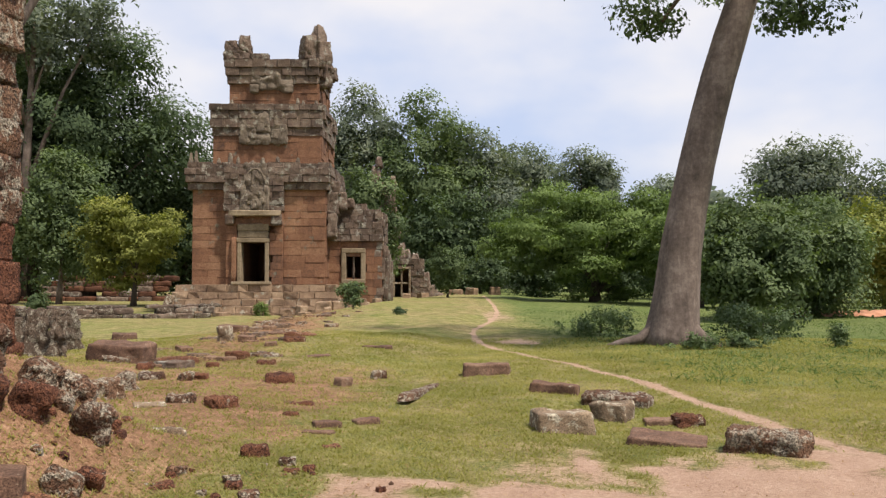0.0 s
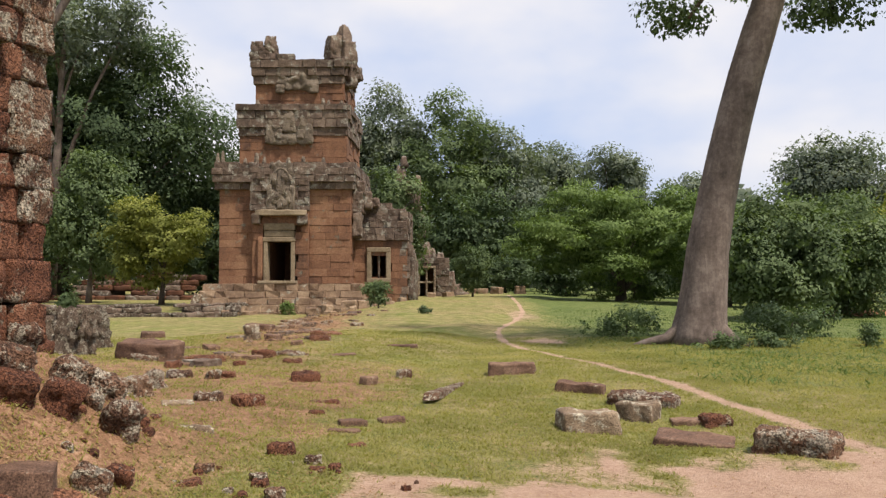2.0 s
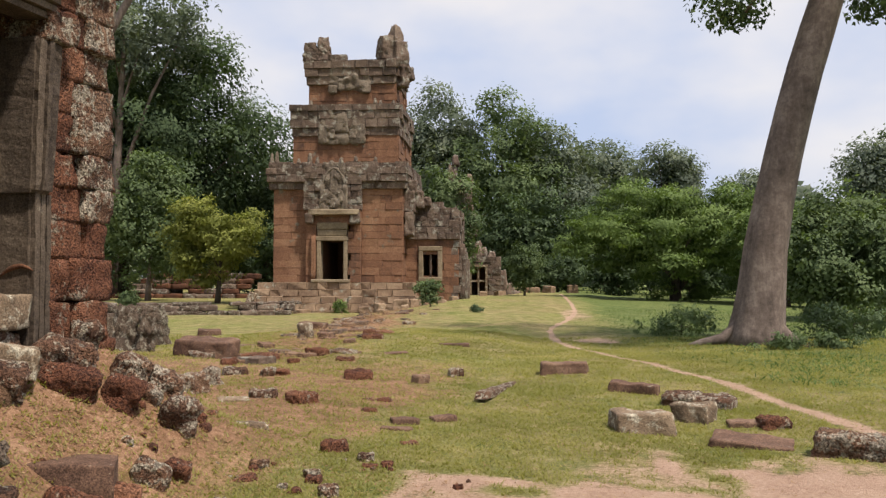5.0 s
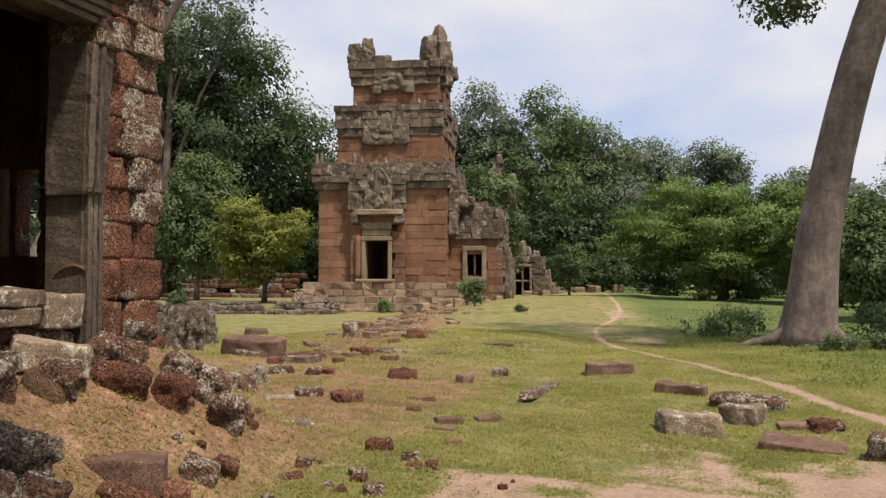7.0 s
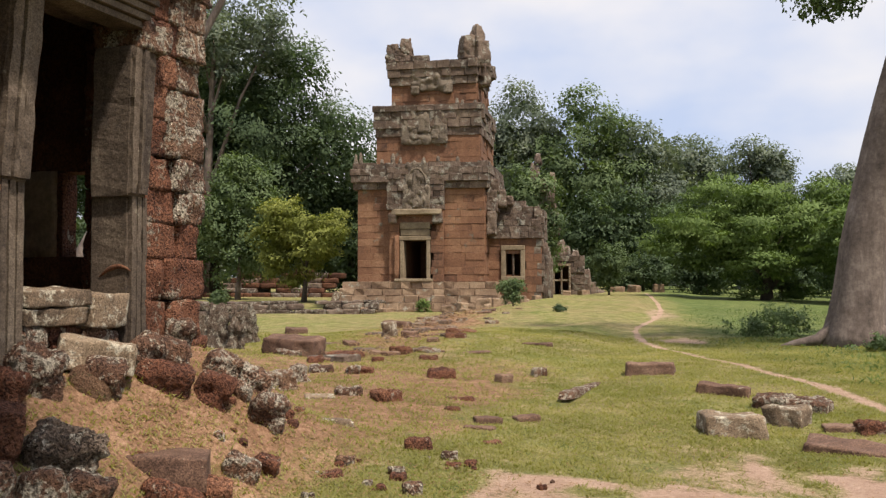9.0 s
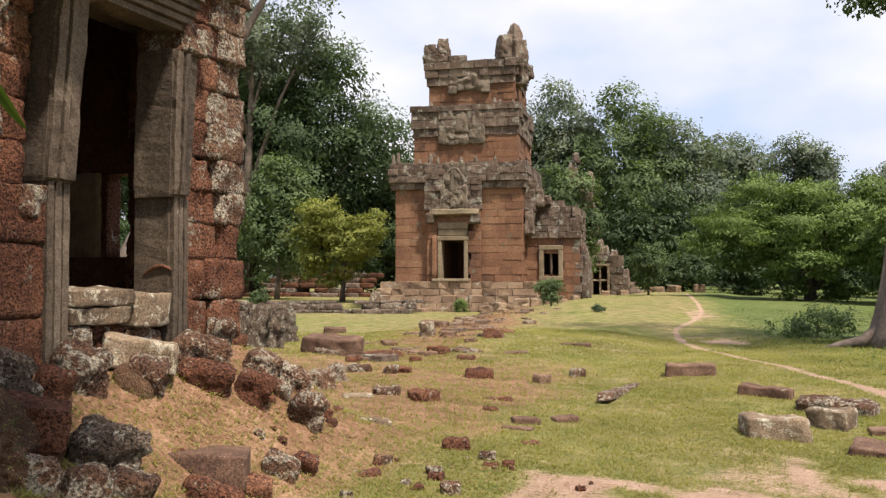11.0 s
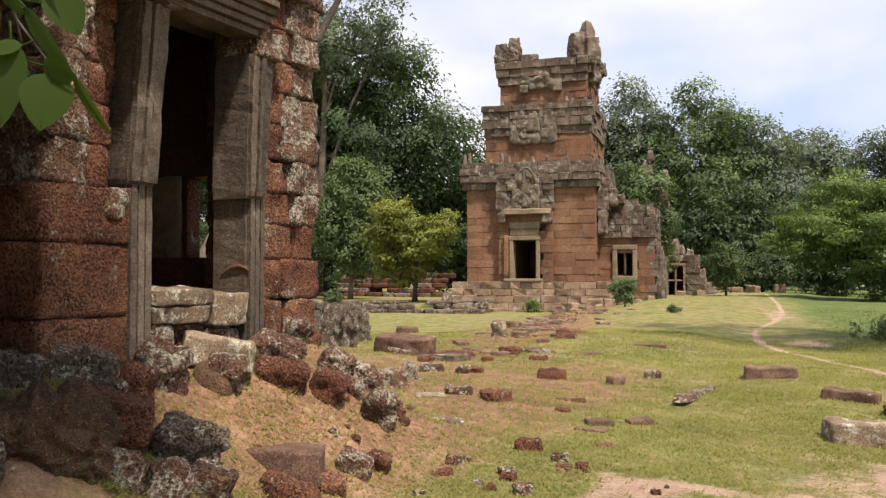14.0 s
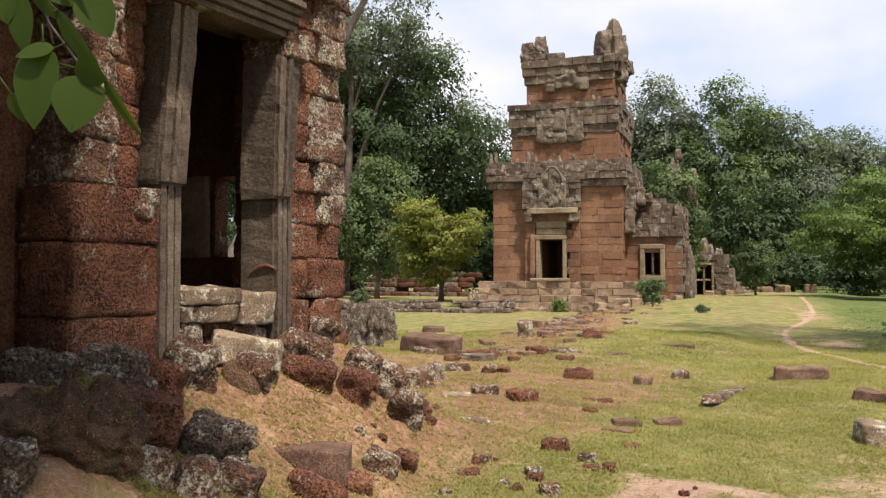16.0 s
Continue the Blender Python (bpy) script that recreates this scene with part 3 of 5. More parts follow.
def build_tower():
    tower = thing("temple_tower", (-10.0, 46.0, 0.0), 0, "ruined orange laterite temple tower in three receding storeys", "tower")
    # x runs along the front, y into the tower, z up
    plinth = part("plinth", boxes((-4.2, 4.3, -0.55, 7.6, -0.6, 1.33)), PLINTH_STONE, tower, "stepped base of weathered stone courses")
    for k, (out, z0, z1) in enumerate(((0.62, 0.98, 1.36), (0.95, 0.62, 0.98), (1.25, 0.24, 0.62), (1.6, -0.14, 0.24), (1.95, -0.5, -0.14))):
        courses(plinth, PLINTH_STONE, -3.75 - out * 0.55, 3.9 + out * 0.45, z0, z1, -out, 0.38, 0.78, 0.11, 0.9, seed=20 + k, ragged=0.16)
        courses(plinth, PLINTH_STONE, -out + 0.5, 3.0, z0, z1, 3.85 + out * 0.45, 0.38, 0.8, 0.05, 0.6, facing="side", seed=30 + k)
    # lower storey with its doorway: room inside
    door = (-0.80, 0.46, 1.36, 3.60)
    low = part("lower_storey", boxes((-3.5, -0.9, 0.12, 6.9, 1.33, 6.5), (0.56, 3.62, 0.12, 6.9, 1.33, 6.5), (-0.9, 0.56, 0.12, 6.9, 3.65, 6.5), (-0.9, 0.56, 4.5, 6.9, 1.33, 3.65)), LATERITE_WALL, tower)
    courses(low, LATERITE_WALL, -3.52, -1.62, 1.36, 6.5, 0.0, 0.40, 0.8, 0.025, seed=1)
    courses(low, LATERITE_WALL, -1.62, 1.40, 1.36, 5.3, -0.30, 0.40, 0.7, 0.03, 0.42, holes=((-1.05, 0.70, 1.2, 4.6),), seed=2)
    courses(low, LATERITE_WALL, 1.40, 3.64, 1.36, 6.5, 0.0, 0.40, 0.85, 0.025, seed=3)
    courses(low, LATERITE_WALL, 0.16, 6.9, 1.36, 6.5, 3.66, 0.40, 0.85, 0.03, facing="side", seed=4)
    cap = part("lower_cornice", boxes((-3.62, 3.75, -0.02, 7.0, 6.5, 7.9)), LATERITE_CAP, tower, "grey lichened cornice of broken blocks")
    for k, (out, z0, z1) in enumerate(((0.16, 6.46, 6.85), (0.30, 6.85, 7.25), (0.34, 7.25, 7.62), (0.22, 7.62, 7.95))):
        courses(cap, LATERITE_CAP, -3.6 - out * 0.7, 3.66 + out * 0.7, z0, z1, -out, 0.38, 0.72, 0.05, 0.55, seed=40 + k, ragged=0.06, missing=0.03 if k < 3 else 0.3)
        courses(cap, LATERITE_CAP, 0.2 - out, 6.9, z0, z1, 3.7 + out * 0.7, 0.38, 0.8, 0.06, 0.5, facing="side", seed=50 + k, missing=0.05)
    # second storey
    mid = part("middle_storey", boxes((-2.55, 3.22, 0.72, 6.2, 7.8, 11.0)), LATERITE_WALL, tower)
    courses(mid, LATERITE_WALL, -2.6, 3.3, 7.85, 9.6, 0.60, 0.42, 0.85, 0.03, seed=5)
    courses(mid, LATERITE_WALL, 0.7, 6.2, 7.85, 9.9, 3.3, 0.42, 0.85, 0.05, facing="side", seed=6)
    cap2 = part("middle_cornice", boxes((-2.65, 3.3, 0.55, 6.3, 9.5, 11.1)), LATERITE_CAP, tower, "weathered cornice with pale lichen")
    for k, (out, z0, z1) in enumerate(((0.05, 9.5, 9.95), (0.16, 9.95, 10.45), (0.14, 10.45, 10.9), (0.22, 10.9, 11.25))):
        courses(cap2, LATERITE_CAP, -2.62 - out * 0.8, 3.3 + out * 0.6, z0, z1, 0.6 - out, 0.42, 0.75, 0.05, 0.5, seed=60 + k, missing=0.02)
        courses(cap2, LATERITE_CAP, 0.7, 6.2, z0, z1, 3.34 + out * 0.6, 0.42, 0.8, 0.09, 0.5, facing="side", seed=70 + k, missing=0.12)
    # top storey, open above, with two corner remains standing higher
    top = part("top_storey", boxes((-1.86, 3.0, 1.35, 5.6, 11.0, 13.6)), LATERITE_WALL, tower)
    courses(top, LATERITE_WALL, -1.88, 3.05, 11.2, 12.75, 1.2, 0.42, 0.85, 0.03, seed=7)
    courses(top, LATERITE_WALL, 1.3, 5.6, 11.2, 12.9, 3.1, 0.42, 0.8, 0.06, facing="side", seed=8)
    cap3 = part("top_cornice", boxes((-1.95, 3.1, 1.2, 5.7, 12.6, 13.9)), LATERITE_CAP, tower, "broken grey cornice open to the sky")
    for k, (out, z0, z1) in enumerate(((0.10, 12.5, 12.95), (0.22, 12.95, 13.4), (0.28, 13.4, 13.85), (0.20, 13.85, 14.2))):
        courses(cap3, LATERITE_CAP, -1.92 - out * 0.7, 3.0 + out * 0.5, z0, z1, 1.2 - out, 0.43, 0.75, 0.05, 0.5, seed=80 + k, missing=0.0 if k < 3 else 0.25)
        courses(cap3, LATERITE_CAP, 1.3, 5.6, z0, z1, 3.1 + out * 0.6, 0.43, 0.8, 0.10, 0.5, facing="side", seed=90 + k, missing=0.1)
    # corner remains on top
    for k, (x, y, z, w, d, h, tp) in enumerate(((-1.84, 1.5, 13.9, 0.72, 0.8, 1.05, 0.12), (-1.2, 1.5, 13.9, 1.1, 0.9, 0.7, 0.12), (-1.12, 1.5, 14.3, 0.72, 0.8, 0.98, 0.22),
                                               (2.6, 1.6, 13.9, 1.1, 0.95, 1.35, 0.08), (3.1, 1.7, 13.4, 0.8, 1.1, 1.6, 0.05), (3.02, 1.68, 14.8, 0.9, 0.85, 1.12, 0.62),
                                               (3.25, 1.8, 12.4, 0.65, 0.9, 1.5, 0.1), (3.1, 3.6, 13.7, 0.8, 0.9, 1.2, 0.35), (3.2, 5.2, 13.6, 0.7, 0.9, 0.8, 0.3))):
        place(part("corner_remain", worn_block(w, d, h, 11.3 + k, 11, 0.13, 0.05, 5.0, tp), LATERITE_CAP, tower, "eroded corner stone against the sky"), x, y, z, 0, 0, 10 * k)
    # small standing stones on the ledges
    for k, (x, y, z, h) in enumerate(((-3.62, 0.0, 7.9, 0.55), (-3.35, 0.0, 7.9, 0.7), (-1.55, 0.2, 7.9, 0.62), (-1.15, 0.3, 7.9, 0.4), (1.0, 0.3, 7.9, 0.4), (-2.2, 0.2, 7.9, 0.3), (0.2, 0.25, 7.9, 0.35), (2.1, 0.3, 7.9, 0.35),
                                      (-1.75, 1.15, 11.2, 0.4), (2.0, 0.85, 11.2, 0.45), (2.3, 0.85, 11.2, 0.3), (3.0, 0.9, 11.2, 0.3))):
        place(part("antefix", worn_block(0.26, 0.24, h, 5.1 + k, 4, 0.05, 0.3, 5.0, 0.5), CARVED_STONE, tower, "small upright ledge stone"), x, y, z, 0, 0, 20 * k)
    # carved pediments
    courses(low, LATERITE_CAP, -1.75, -0.70, 5.3, 7.7, -0.40, 0.36, 0.5, 0.10, 0.5, seed=15)
    courses(low, LATERITE_CAP, 0.55, 1.45, 5.3, 7.7, -0.40, 0.36, 0.45, 0.10, 0.5, seed=16)
    for k, (x0, x1, y, z0, z1) in enumerate(((-0.85, 0.70, -0.62, 5.35, 8.0), (-1.12, 1.5, 0.28, 9.05, 11.15), (-0.65, 1.65, 0.86, 12.2, 13.35))):
        w, h = x1 - x0, z1 - z0
        ped = part("pediment", worn_block(w, 0.42, h * 0.96, 31.7 + k, 14, 0.17, 0.10, 3.4, (0.24, 0.20, 0.0)[k]), CARVED_STONE, tower, "dark carved pediment mottled with lichen")
        place(ped, (x0 + x1) / 2, y + 0.36, z0)
        if k < 2:
            arch = bmesh.new()
            pts = [(0.46 * w * math.cos(math.pi * i / 12), 0, h * (0.06 + 0.78 * math.sin(math.pi * i / 12) ** 0.8)) for i in range(13)]
            tube(arch, pts, [0.05 + 0.035 * (i % 2) for i in range(13)], 7, 0.12, k)
            place(part("arch_band", arch, CARVED_STONE, ped), 0.0, -0.14, 0.0)
            for j, (bx, bz, bw, bh) in enumerate(((0.0, 0.30, 0.30, 0.5), (-0.24, 0.12, 0.2, 0.26), (0.24, 0.12, 0.2, 0.26), (-0.40, 0.0, 0.22, 0.5), (0.40, 0.0, 0.22, 0.5), (0.0, 0.02, 0.3, 0.2))):
                place(part("carving", worn_block(w * bw, 0.2, h * bh, 41.1 + 3 * k + j, 6, 0.06, 0.4, 5.0, 0.25), CARVED_STONE, ped), bx * w, -0.16, bz * h)
        else:
            for bx in (-0.42, 0.42):
                place(part("carving", worn_block(0.5, 0.3, 0.5, 47.0 + bx, 4, 0.06, 0.3, 5.0), CARVED_STONE, ped), bx * w, -0.2, -0.25)
    place(part("lintel_ledge", worn_block(2.75, 0.42, 0.30, 55.0, 7, 0.04, 0.15, 3.0), FRAME_STONE, tower, "pale projecting ledge over the doorway"), -0.05, -0.48, 5.02)
    place(part("lintel_end", worn_block(0.5, 0.45, 0.55, 56.0, 4, 0.05, 0.2, 3.0), LATERITE_CAP, tower), -1.4, -0.42, 4.55)
    place(part("lintel_end", worn_block(0.55, 0.45, 0.65, 57.0, 4, 0.05, 0.2, 3.0), LATERITE_CAP, tower), 1.12, -0.42, 4.5)
    frame_ob = part("door_frame", boxes((-1.02, -0.80, -0.36, 0.3, 1.42, 3.62), (0.46, 0.68, -0.36, 0.3, 1.42, 3.62), (-1.06, 0.72, -0.38, 0.3, 3.62, 3.86), bevel=0.03), FRAME_STONE, tower, "sandstone door frame")
    part("lintel", boxes((-1.0, 0.66, -0.33, 0.3, 3.87, 4.22), (-1.02, 0.68, -0.35, 0.3, 4.23, 4.62), bevel=0.04), FRAME_STONE, tower, "pale sandstone lintel slabs")
    part("door_sill", boxes((-1.25, 0.85, -0.75, 0.3, 1.36, 1.52), bevel=0.03), FRAME_STONE, tower, "worn sandstone sill")
    place(part("colonnette", worn_block(0.24, 0.3, 2.4, 58.0, 6, 0.03, 0.2, 4.0), LATERITE_WALL, tower), -1.18, -0.36, 1.5)
    return tower


build_tower()


def build_porch():
    porch = thing("tower_porch", (-10.0, 46.0, 0.0), 0, "low laterite side porch with a barred window and fallen roof", "porch")
    x0, x1 = 3.75, 6.62
    hole = (4.60, 5.46, 1.75, 2.95)
    wall = part("wall", boxes((x0, 4.55, 1.55, 5.5, 0.2, 4.0), (5.52, x1 - 0.05, 1.55, 5.5, 0.2, 4.0), (4.55, 5.52, 1.55, 2.0, 0.2, 1.72), (4.55, 5.52, 1.55, 5.5, 3.0, 4.0), (4.55, 5.52, 4.6, 5.5, 0.2, 3.0)), LATERITE_WALL, porch)
    courses(wall, LATERITE_WALL, x0 - 0.1, x1, 0.35, 3.75, 1.42, 0.42, 0.85, 0.025, holes=(hole,), seed=101)
    courses(wall, LATERITE_CAP, 1.4, 5.4, 0.35, 5.4, x1 + 0.02, 0.42, 0.8, 0.12, 0.4, facing="side", seed=102, missing=0.08)
    roof = part("roof", boxes((x0, x1 - 0.2, 1.7, 5.2, 4.0, 5.2), (x0, x1 - 0.9, 2.2, 4.8, 5.2, 5.7)), LATERITE_CAP, porch, "stepped roof of small grey-brown blocks")
    for k in range(6):
        courses(roof, LATERITE_CAP, x0 - 0.15, x1 + 0.08 - 0.05 * k - (0.75 if k == 5 else 0), 3.75 + 0.36 * k, 4.11 + 0.36 * k, 1.28 + 0.05 * k * k * 0.6, 0.36, 0.52, 0.06, 0.6, seed=110 + k)
    window = part("window_frame", boxes((4.36, 4.62, 1.30, 1.7, 1.6, 3.1), (5.44, 5.70, 1.30, 1.7, 1.6, 3.1), (4.36, 5.70, 1.29, 1.7, 3.1, 3.36), (4.36, 5.70, 1.28, 1.7, 1.4, 1.64), bevel=0.03), FRAME_STONE, porch, "sandstone window frame")
    bar = tube(bmesh.new(), [(5.03, 1.55, 1.62 + 0.25 * i) for i in range(7)], [0.07, 0.05, 0.08, 0.05, 0.08, 0.05, 0.07], 8)
    part("window_bar", bar, LATERITE_CAP, window, "turned stone window bar")
    for k in range(5):
        place(part("side_pillar", worn_block(0.34, 0.4, 3.2 - 0.2 * k, 61.0 + k, 6, 0.08, 0.2, 3.0), LATERITE_CAP, porch), x1 + 0.16 + 0.02 * k, 1.9 + 0.75 * k, 0.3)
    # broken masonry where porch meets tower
    for k, (x, y, z, w, h) in enumerate(((3.95, 0.9, 5.2, 0.7, 1.2), (4.3, 1.2, 5.5, 0.8, 0.9), (4.05, 1.0, 6.2, 0.6, 0.8), (4.7, 1.7, 5.6, 0.7, 0.5), (3.95, 0.7, 3.9, 0.5, 1.3))):
        place(part("broken_masonry", worn_block(w, 0.8, h, 71.0 + k, 9, 0.10, 0.06, 5.0, 0.1), LATERITE_CAP, porch), x, y, z)
    return porch


build_porch()


# ---------------------------------------------------------------- the near ruin
def build_ruin():
    # x runs along the wall (away from the camera), y into the building, z up
    base_z = 0.96
    ruin = new("ruined_gatehouse")
    ruin.matrix_world = pose(RUIN_X, RUIN_Y, base_z, 0, 0, RUIN_TURN)
    tagged(ruin, "ruined red laterite building with a sandstone doorway and pale lichen", "ruin")
    seed = [100.0]

    def laid(name, x, y, z, w, d, h, mat, label="", lumps=0.034, corner=0.07, tilt=0.0, cuts=7):
        seed[0] += 1.37
        ob = part(name, worn_block(w, d, h, seed[0], cuts, lumps, corner, 7.0), mat, ruin, label)
        r = random.Random(int(seed[0] * 10))
        return place(ob, x, y, z, tilt * r.uniform(-1, 1), tilt * r.uniform(-1, 1), 2 * tilt * r.uniform(-1, 1))

    # right pier: courses of uneven blocks, broken end
    r = random.Random(4)
    z = -0.25
    for k, h in enumerate((0.36, 0.33, 0.35, 0.30, 0.29, 0.27, 0.31, 0.30, 0.28, 0.27, 0.30, 0.32, 0.30)):
        end = 1.00 + (0.10, 0.02, 0.06, 0.0, 0.04, 0.09, 0.02, 0.10, 0.03, 0.07, 0.10, 0.22, 0.05)[k]
        split = 0.62 + r.uniform(-0.08, 0.12)
        laid("stone_block", 0.30 + (split - 0.30) / 2, 0.30, z, split - 0.30, 0.62, h + 0.006, RED_LATERITE, cuts=8)
        laid("stone_block", (split + end) / 2, 0.28 + r.uniform(-0.03, 0.03), z, end - split, 0.66, h + 0.006, LICHEN_LATERITE if k > 3 else RED_LATERITE, tilt=1.0, cuts=8)
        z += h
    # left pier: broad and low, with two narrow columns of blocks standing on it and a deep return
    z = -0.25
    for k, h in enumerate((0.62, 0.50, 0.37)):
        laid("stone_block", -1.47, 0.26, z, 0.75, 0.56, h + 0.004, RED_LATERITE, cuts=12, lumps=0.02, corner=0.05)
        laid("stone_block", -1.47, 0.82, z, 0.72, 0.54, h + 0.004, RED_LATERITE, cuts=6, lumps=0.02, corner=0.05)
        laid("stone_block", -1.47, 1.38, z, 0.71, 0.56, h + 0.004, RED_LATERITE, cuts=6, lumps=0.02, corner=0.05)
        z += h
    laid("stone_block", -1.22, 0.24, z - 0.20, 0.26, 0.54, 0.205, LICHEN_LATERITE, cuts=9, lumps=0.03)
    for k, h in enumerate((0.30, 0.29, 0.28, 0.33, 0.31, 0.30, 0.34)):
        laid("stone_block", -1.62 + 0.015 * k, 0.30, z, 0.25, 0.60, h + 0.006, LICHEN_LATERITE, tilt=1.0, cuts=9)
        laid("stone_block", -1.35 + 0.01 * k, 0.36, z, 0.27, 0.52, h + 0.006, RED_LATERITE, tilt=1.0, cuts=9)
        laid("stone_block", -1.45, 0.90, z, 0.62, 0.60, h + 0.004, RED_LATERITE, cuts=5, lumps=0.02)
        z += h
    # closes the gap behind the left post, coloured dark for its shade
    part("inner_wall", boxes((-1.30, -1.04, 0.40, 0.62, 1.0, 3.7)), SHADE_LATERITE, ruin)
    # wall deep in the niche beyond the pier, and the unseen wing and roof added to close and darken it
    z = -0.25
    for k in range(11):
        x = -4.6 + (0.0 if k % 2 else 0.3)
        while x < -1.9:
            w = min(0.85, -1.82 - x)
            laid("stone_block", x + w / 2, 1.75, z, w - 0.01, 0.6, 0.40, RED_LATERITE, lumps=0.025, corner=0.06, cuts=5)
            x += w
        z += 0.41
    part("wing_wall", boxes((-4.7, -3.42, -0.9, 1.5, -0.6, 3.62)), RED_LATERITE, ruin)
    part("projecting_roof", boxes((-4.8, -2.2, -0.95, 3.0, 3.62, 4.1), (-2.2, -1.2, 0.35, 3.0, 3.62, 4.1)), LICHEN_LATERITE, ruin)
    # inner walls and an unseen roof keep the room dark, their colour darkened as well; a low side opening lets the
    # trees show
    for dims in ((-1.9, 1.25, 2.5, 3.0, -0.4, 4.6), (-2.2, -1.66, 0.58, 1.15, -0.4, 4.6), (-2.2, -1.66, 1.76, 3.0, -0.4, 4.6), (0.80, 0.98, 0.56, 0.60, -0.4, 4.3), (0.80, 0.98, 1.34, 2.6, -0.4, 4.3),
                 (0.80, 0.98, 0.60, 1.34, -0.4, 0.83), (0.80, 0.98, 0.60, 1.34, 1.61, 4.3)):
        part("inner_wall", boxes(dims), SHADE_LATERITE, ruin, "laterite inner wall, its colour darkened for the unlit room")
    part("roof_slab", boxes((-2.2, 0.95, 0.1, 3.0, 3.75, 4.3)), SHADE_LATERITE, ruin)
    laid("side_jamb", 0.79, 1.58, 0.83, 0.06, 0.42, 0.80, FRAME_STONE, lumps=0.01)
    laid("side_jamb", 0.89, 1.335, 0.83, 0.18, 0.05, 0.78, RED_LATERITE, lumps=0.012)

    # sandstone door posts: fluted below, a heavier block above, its front ribbed and leaning out
    def hewn(name, parent, low, high, z0, z1, label="", wear=0.006, seed=1.0):
        """An upright squared stone between a lower and an upper rectangle (x0, x1, y0, y1), edges slightly worn."""
        bm = bmesh.new()
        bmesh.ops.create_cube(bm, size=1.0)
        bmesh.ops.bevel(bm, geom=bm.edges[:], offset=0.03, segments=1, affect="EDGES", profile=0.5)
        bmesh.ops.subdivide_edges(bm, edges=[e for e in bm.edges if abs(e.verts[0].co.z - e.verts[1].co.z) > 0.5], cuts=14, use_grid_fill=True)
        for v in bm.verts:
            k = v.co.z + 0.5
            x0, x1, y0, y1 = [a + (b - a) * k for a, b in zip(low, high)]
            p = Vector((x0 + (v.co.x + 0.5) * (x1 - x0), y0 + (v.co.y + 0.5) * (y1 - y0), z0 + k * (z1 - z0)))
            w = Vector((noise.noise(p * 9 + Vector((seed, 0, 0))), noise.noise(p * 9 + Vector((0, seed, 5))), 0.0))
            v.co = p + w * wear + w.yxz * wear * (1.5 if noise.noise(p * 4 + Vector((seed, 3, 1))) > 0.25 else 0.0)
        return part(name, bm, JAMB_STONE, parent, label)

    def post(x0, x1, seed):
        p = hewn("door_post", ruin, (x0, x1, 0.0, 0.36), (x0, x1, 0.0, 0.36), -0.3, 1.30, "fluted grey-brown sandstone door post", 0.005, seed)
        w = (x1 - x0) / 3
        for k in range(3):
            c = x0 + (k + 0.5) * w
            hewn("fluting", p, (c - 0.36 * w, c + 0.30 * w, -0.045 + 0.012 * k, 0.01), (c - 0.36 * w, c + 0.30 * w, -0.045 + 0.012 * k, 0.01), -0.3, 1.29, "", 0.008, seed + k)
        return p

    def upper(low, high, z1, seed):
        p = hewn("upper_post", ruin, low, high, 1.29, z1, "heavy upper sandstone post, worn and leaning out", 0.012, seed)
        for a, b, out in ((0.02, 0.30, 0.035), (0.36, 0.52, 0.05), (0.60, 0.98, 0.028)):
            def rib(r):
                w = r[1] - r[0]
                return (r[0] + a * w, r[0] + b * w, r[2] - out, r[2] + 0.01)
            hewn("rib", p, rib(low), rib(high), 1.31, z1 - 0.02, "", 0.014, seed + a)
        return p

    post(-1.16, -0.92, 3.0)
    post(0.11, 0.34, 8.0)
    upper((-1.18, -0.93, -0.04, 0.34), (-1.13, -0.88, -0.10, 0.30), 2.60, 13.0)
    upper((0.06, 0.27, -0.05, 0.33), (0.03, 0.30, -0.10, 0.28), 2.48, 19.0)
    # a sickle-shaped scar in the reveal: a dark raised band stands for the shaded groove
    scar = bmesh.new()
    tube(scar, [(0.107, 0.26 - 0.30 * k / 10, 0.60 + 0.13 * math.sin(math.pi * (0.12 + 0.62 * k / 10))) for k in range(11)], [0.006 + 0.016 * math.sin(math.pi * k / 10) for k in range(11)], 7)
    part("chipped_scar", scar, SHADE_LATERITE, ruin, "dark raised band for the shade in a sickle-shaped scar")
    laid("capital", 0.26, 0.08, 2.47, 0.34, 0.5, 0.24, LICHEN_LATERITE, "lichened capital under the lintel", 0.03)
    laid("capital", -0.95, 0.10, 2.60, 0.42, 0.5, 0.24, LICHEN_LATERITE, "lichened capital under the lintel", 0.03)
    # moulded lintel, projecting over the posts
    lintel = part("lintel", boxes((-1.40, 0.34, 0.02, 0.6, 2.74, 3.25), bevel=0.02), JAMB_STONE, ruin, "moulded sandstone lintel")
    for k in range(5):
        hewn("moulding", lintel, (-1.40, 0.15 + 0.012 * k, -0.15 - 0.032 * k, 0.1), (-1.40, 0.15 + 0.012 * k, -0.15 - 0.032 * k, 0.1), 2.62 + 0.062 * k, 2.672 + 0.062 * k, "", 0.004, 40.0 + k)
    # unseen blocks overhead, added to throw the shadow lower on the left post
    for k in range(2):
        laid("cornice_block", -1.32 + 0.30 * k, -0.08, 2.66, 0.29, 0.78, 0.30, LICHEN_LATERITE, "unseen projecting cornice block, lichened, that shades the left post", 0.02)
    x = -1.95
    for k in range(5):
        laid("stone_block", x + 0.29, 0.22, 3.05 + 0.01 * k, 0.57, 0.7, 0.36, LICHEN_LATERITE, tilt=1.2)
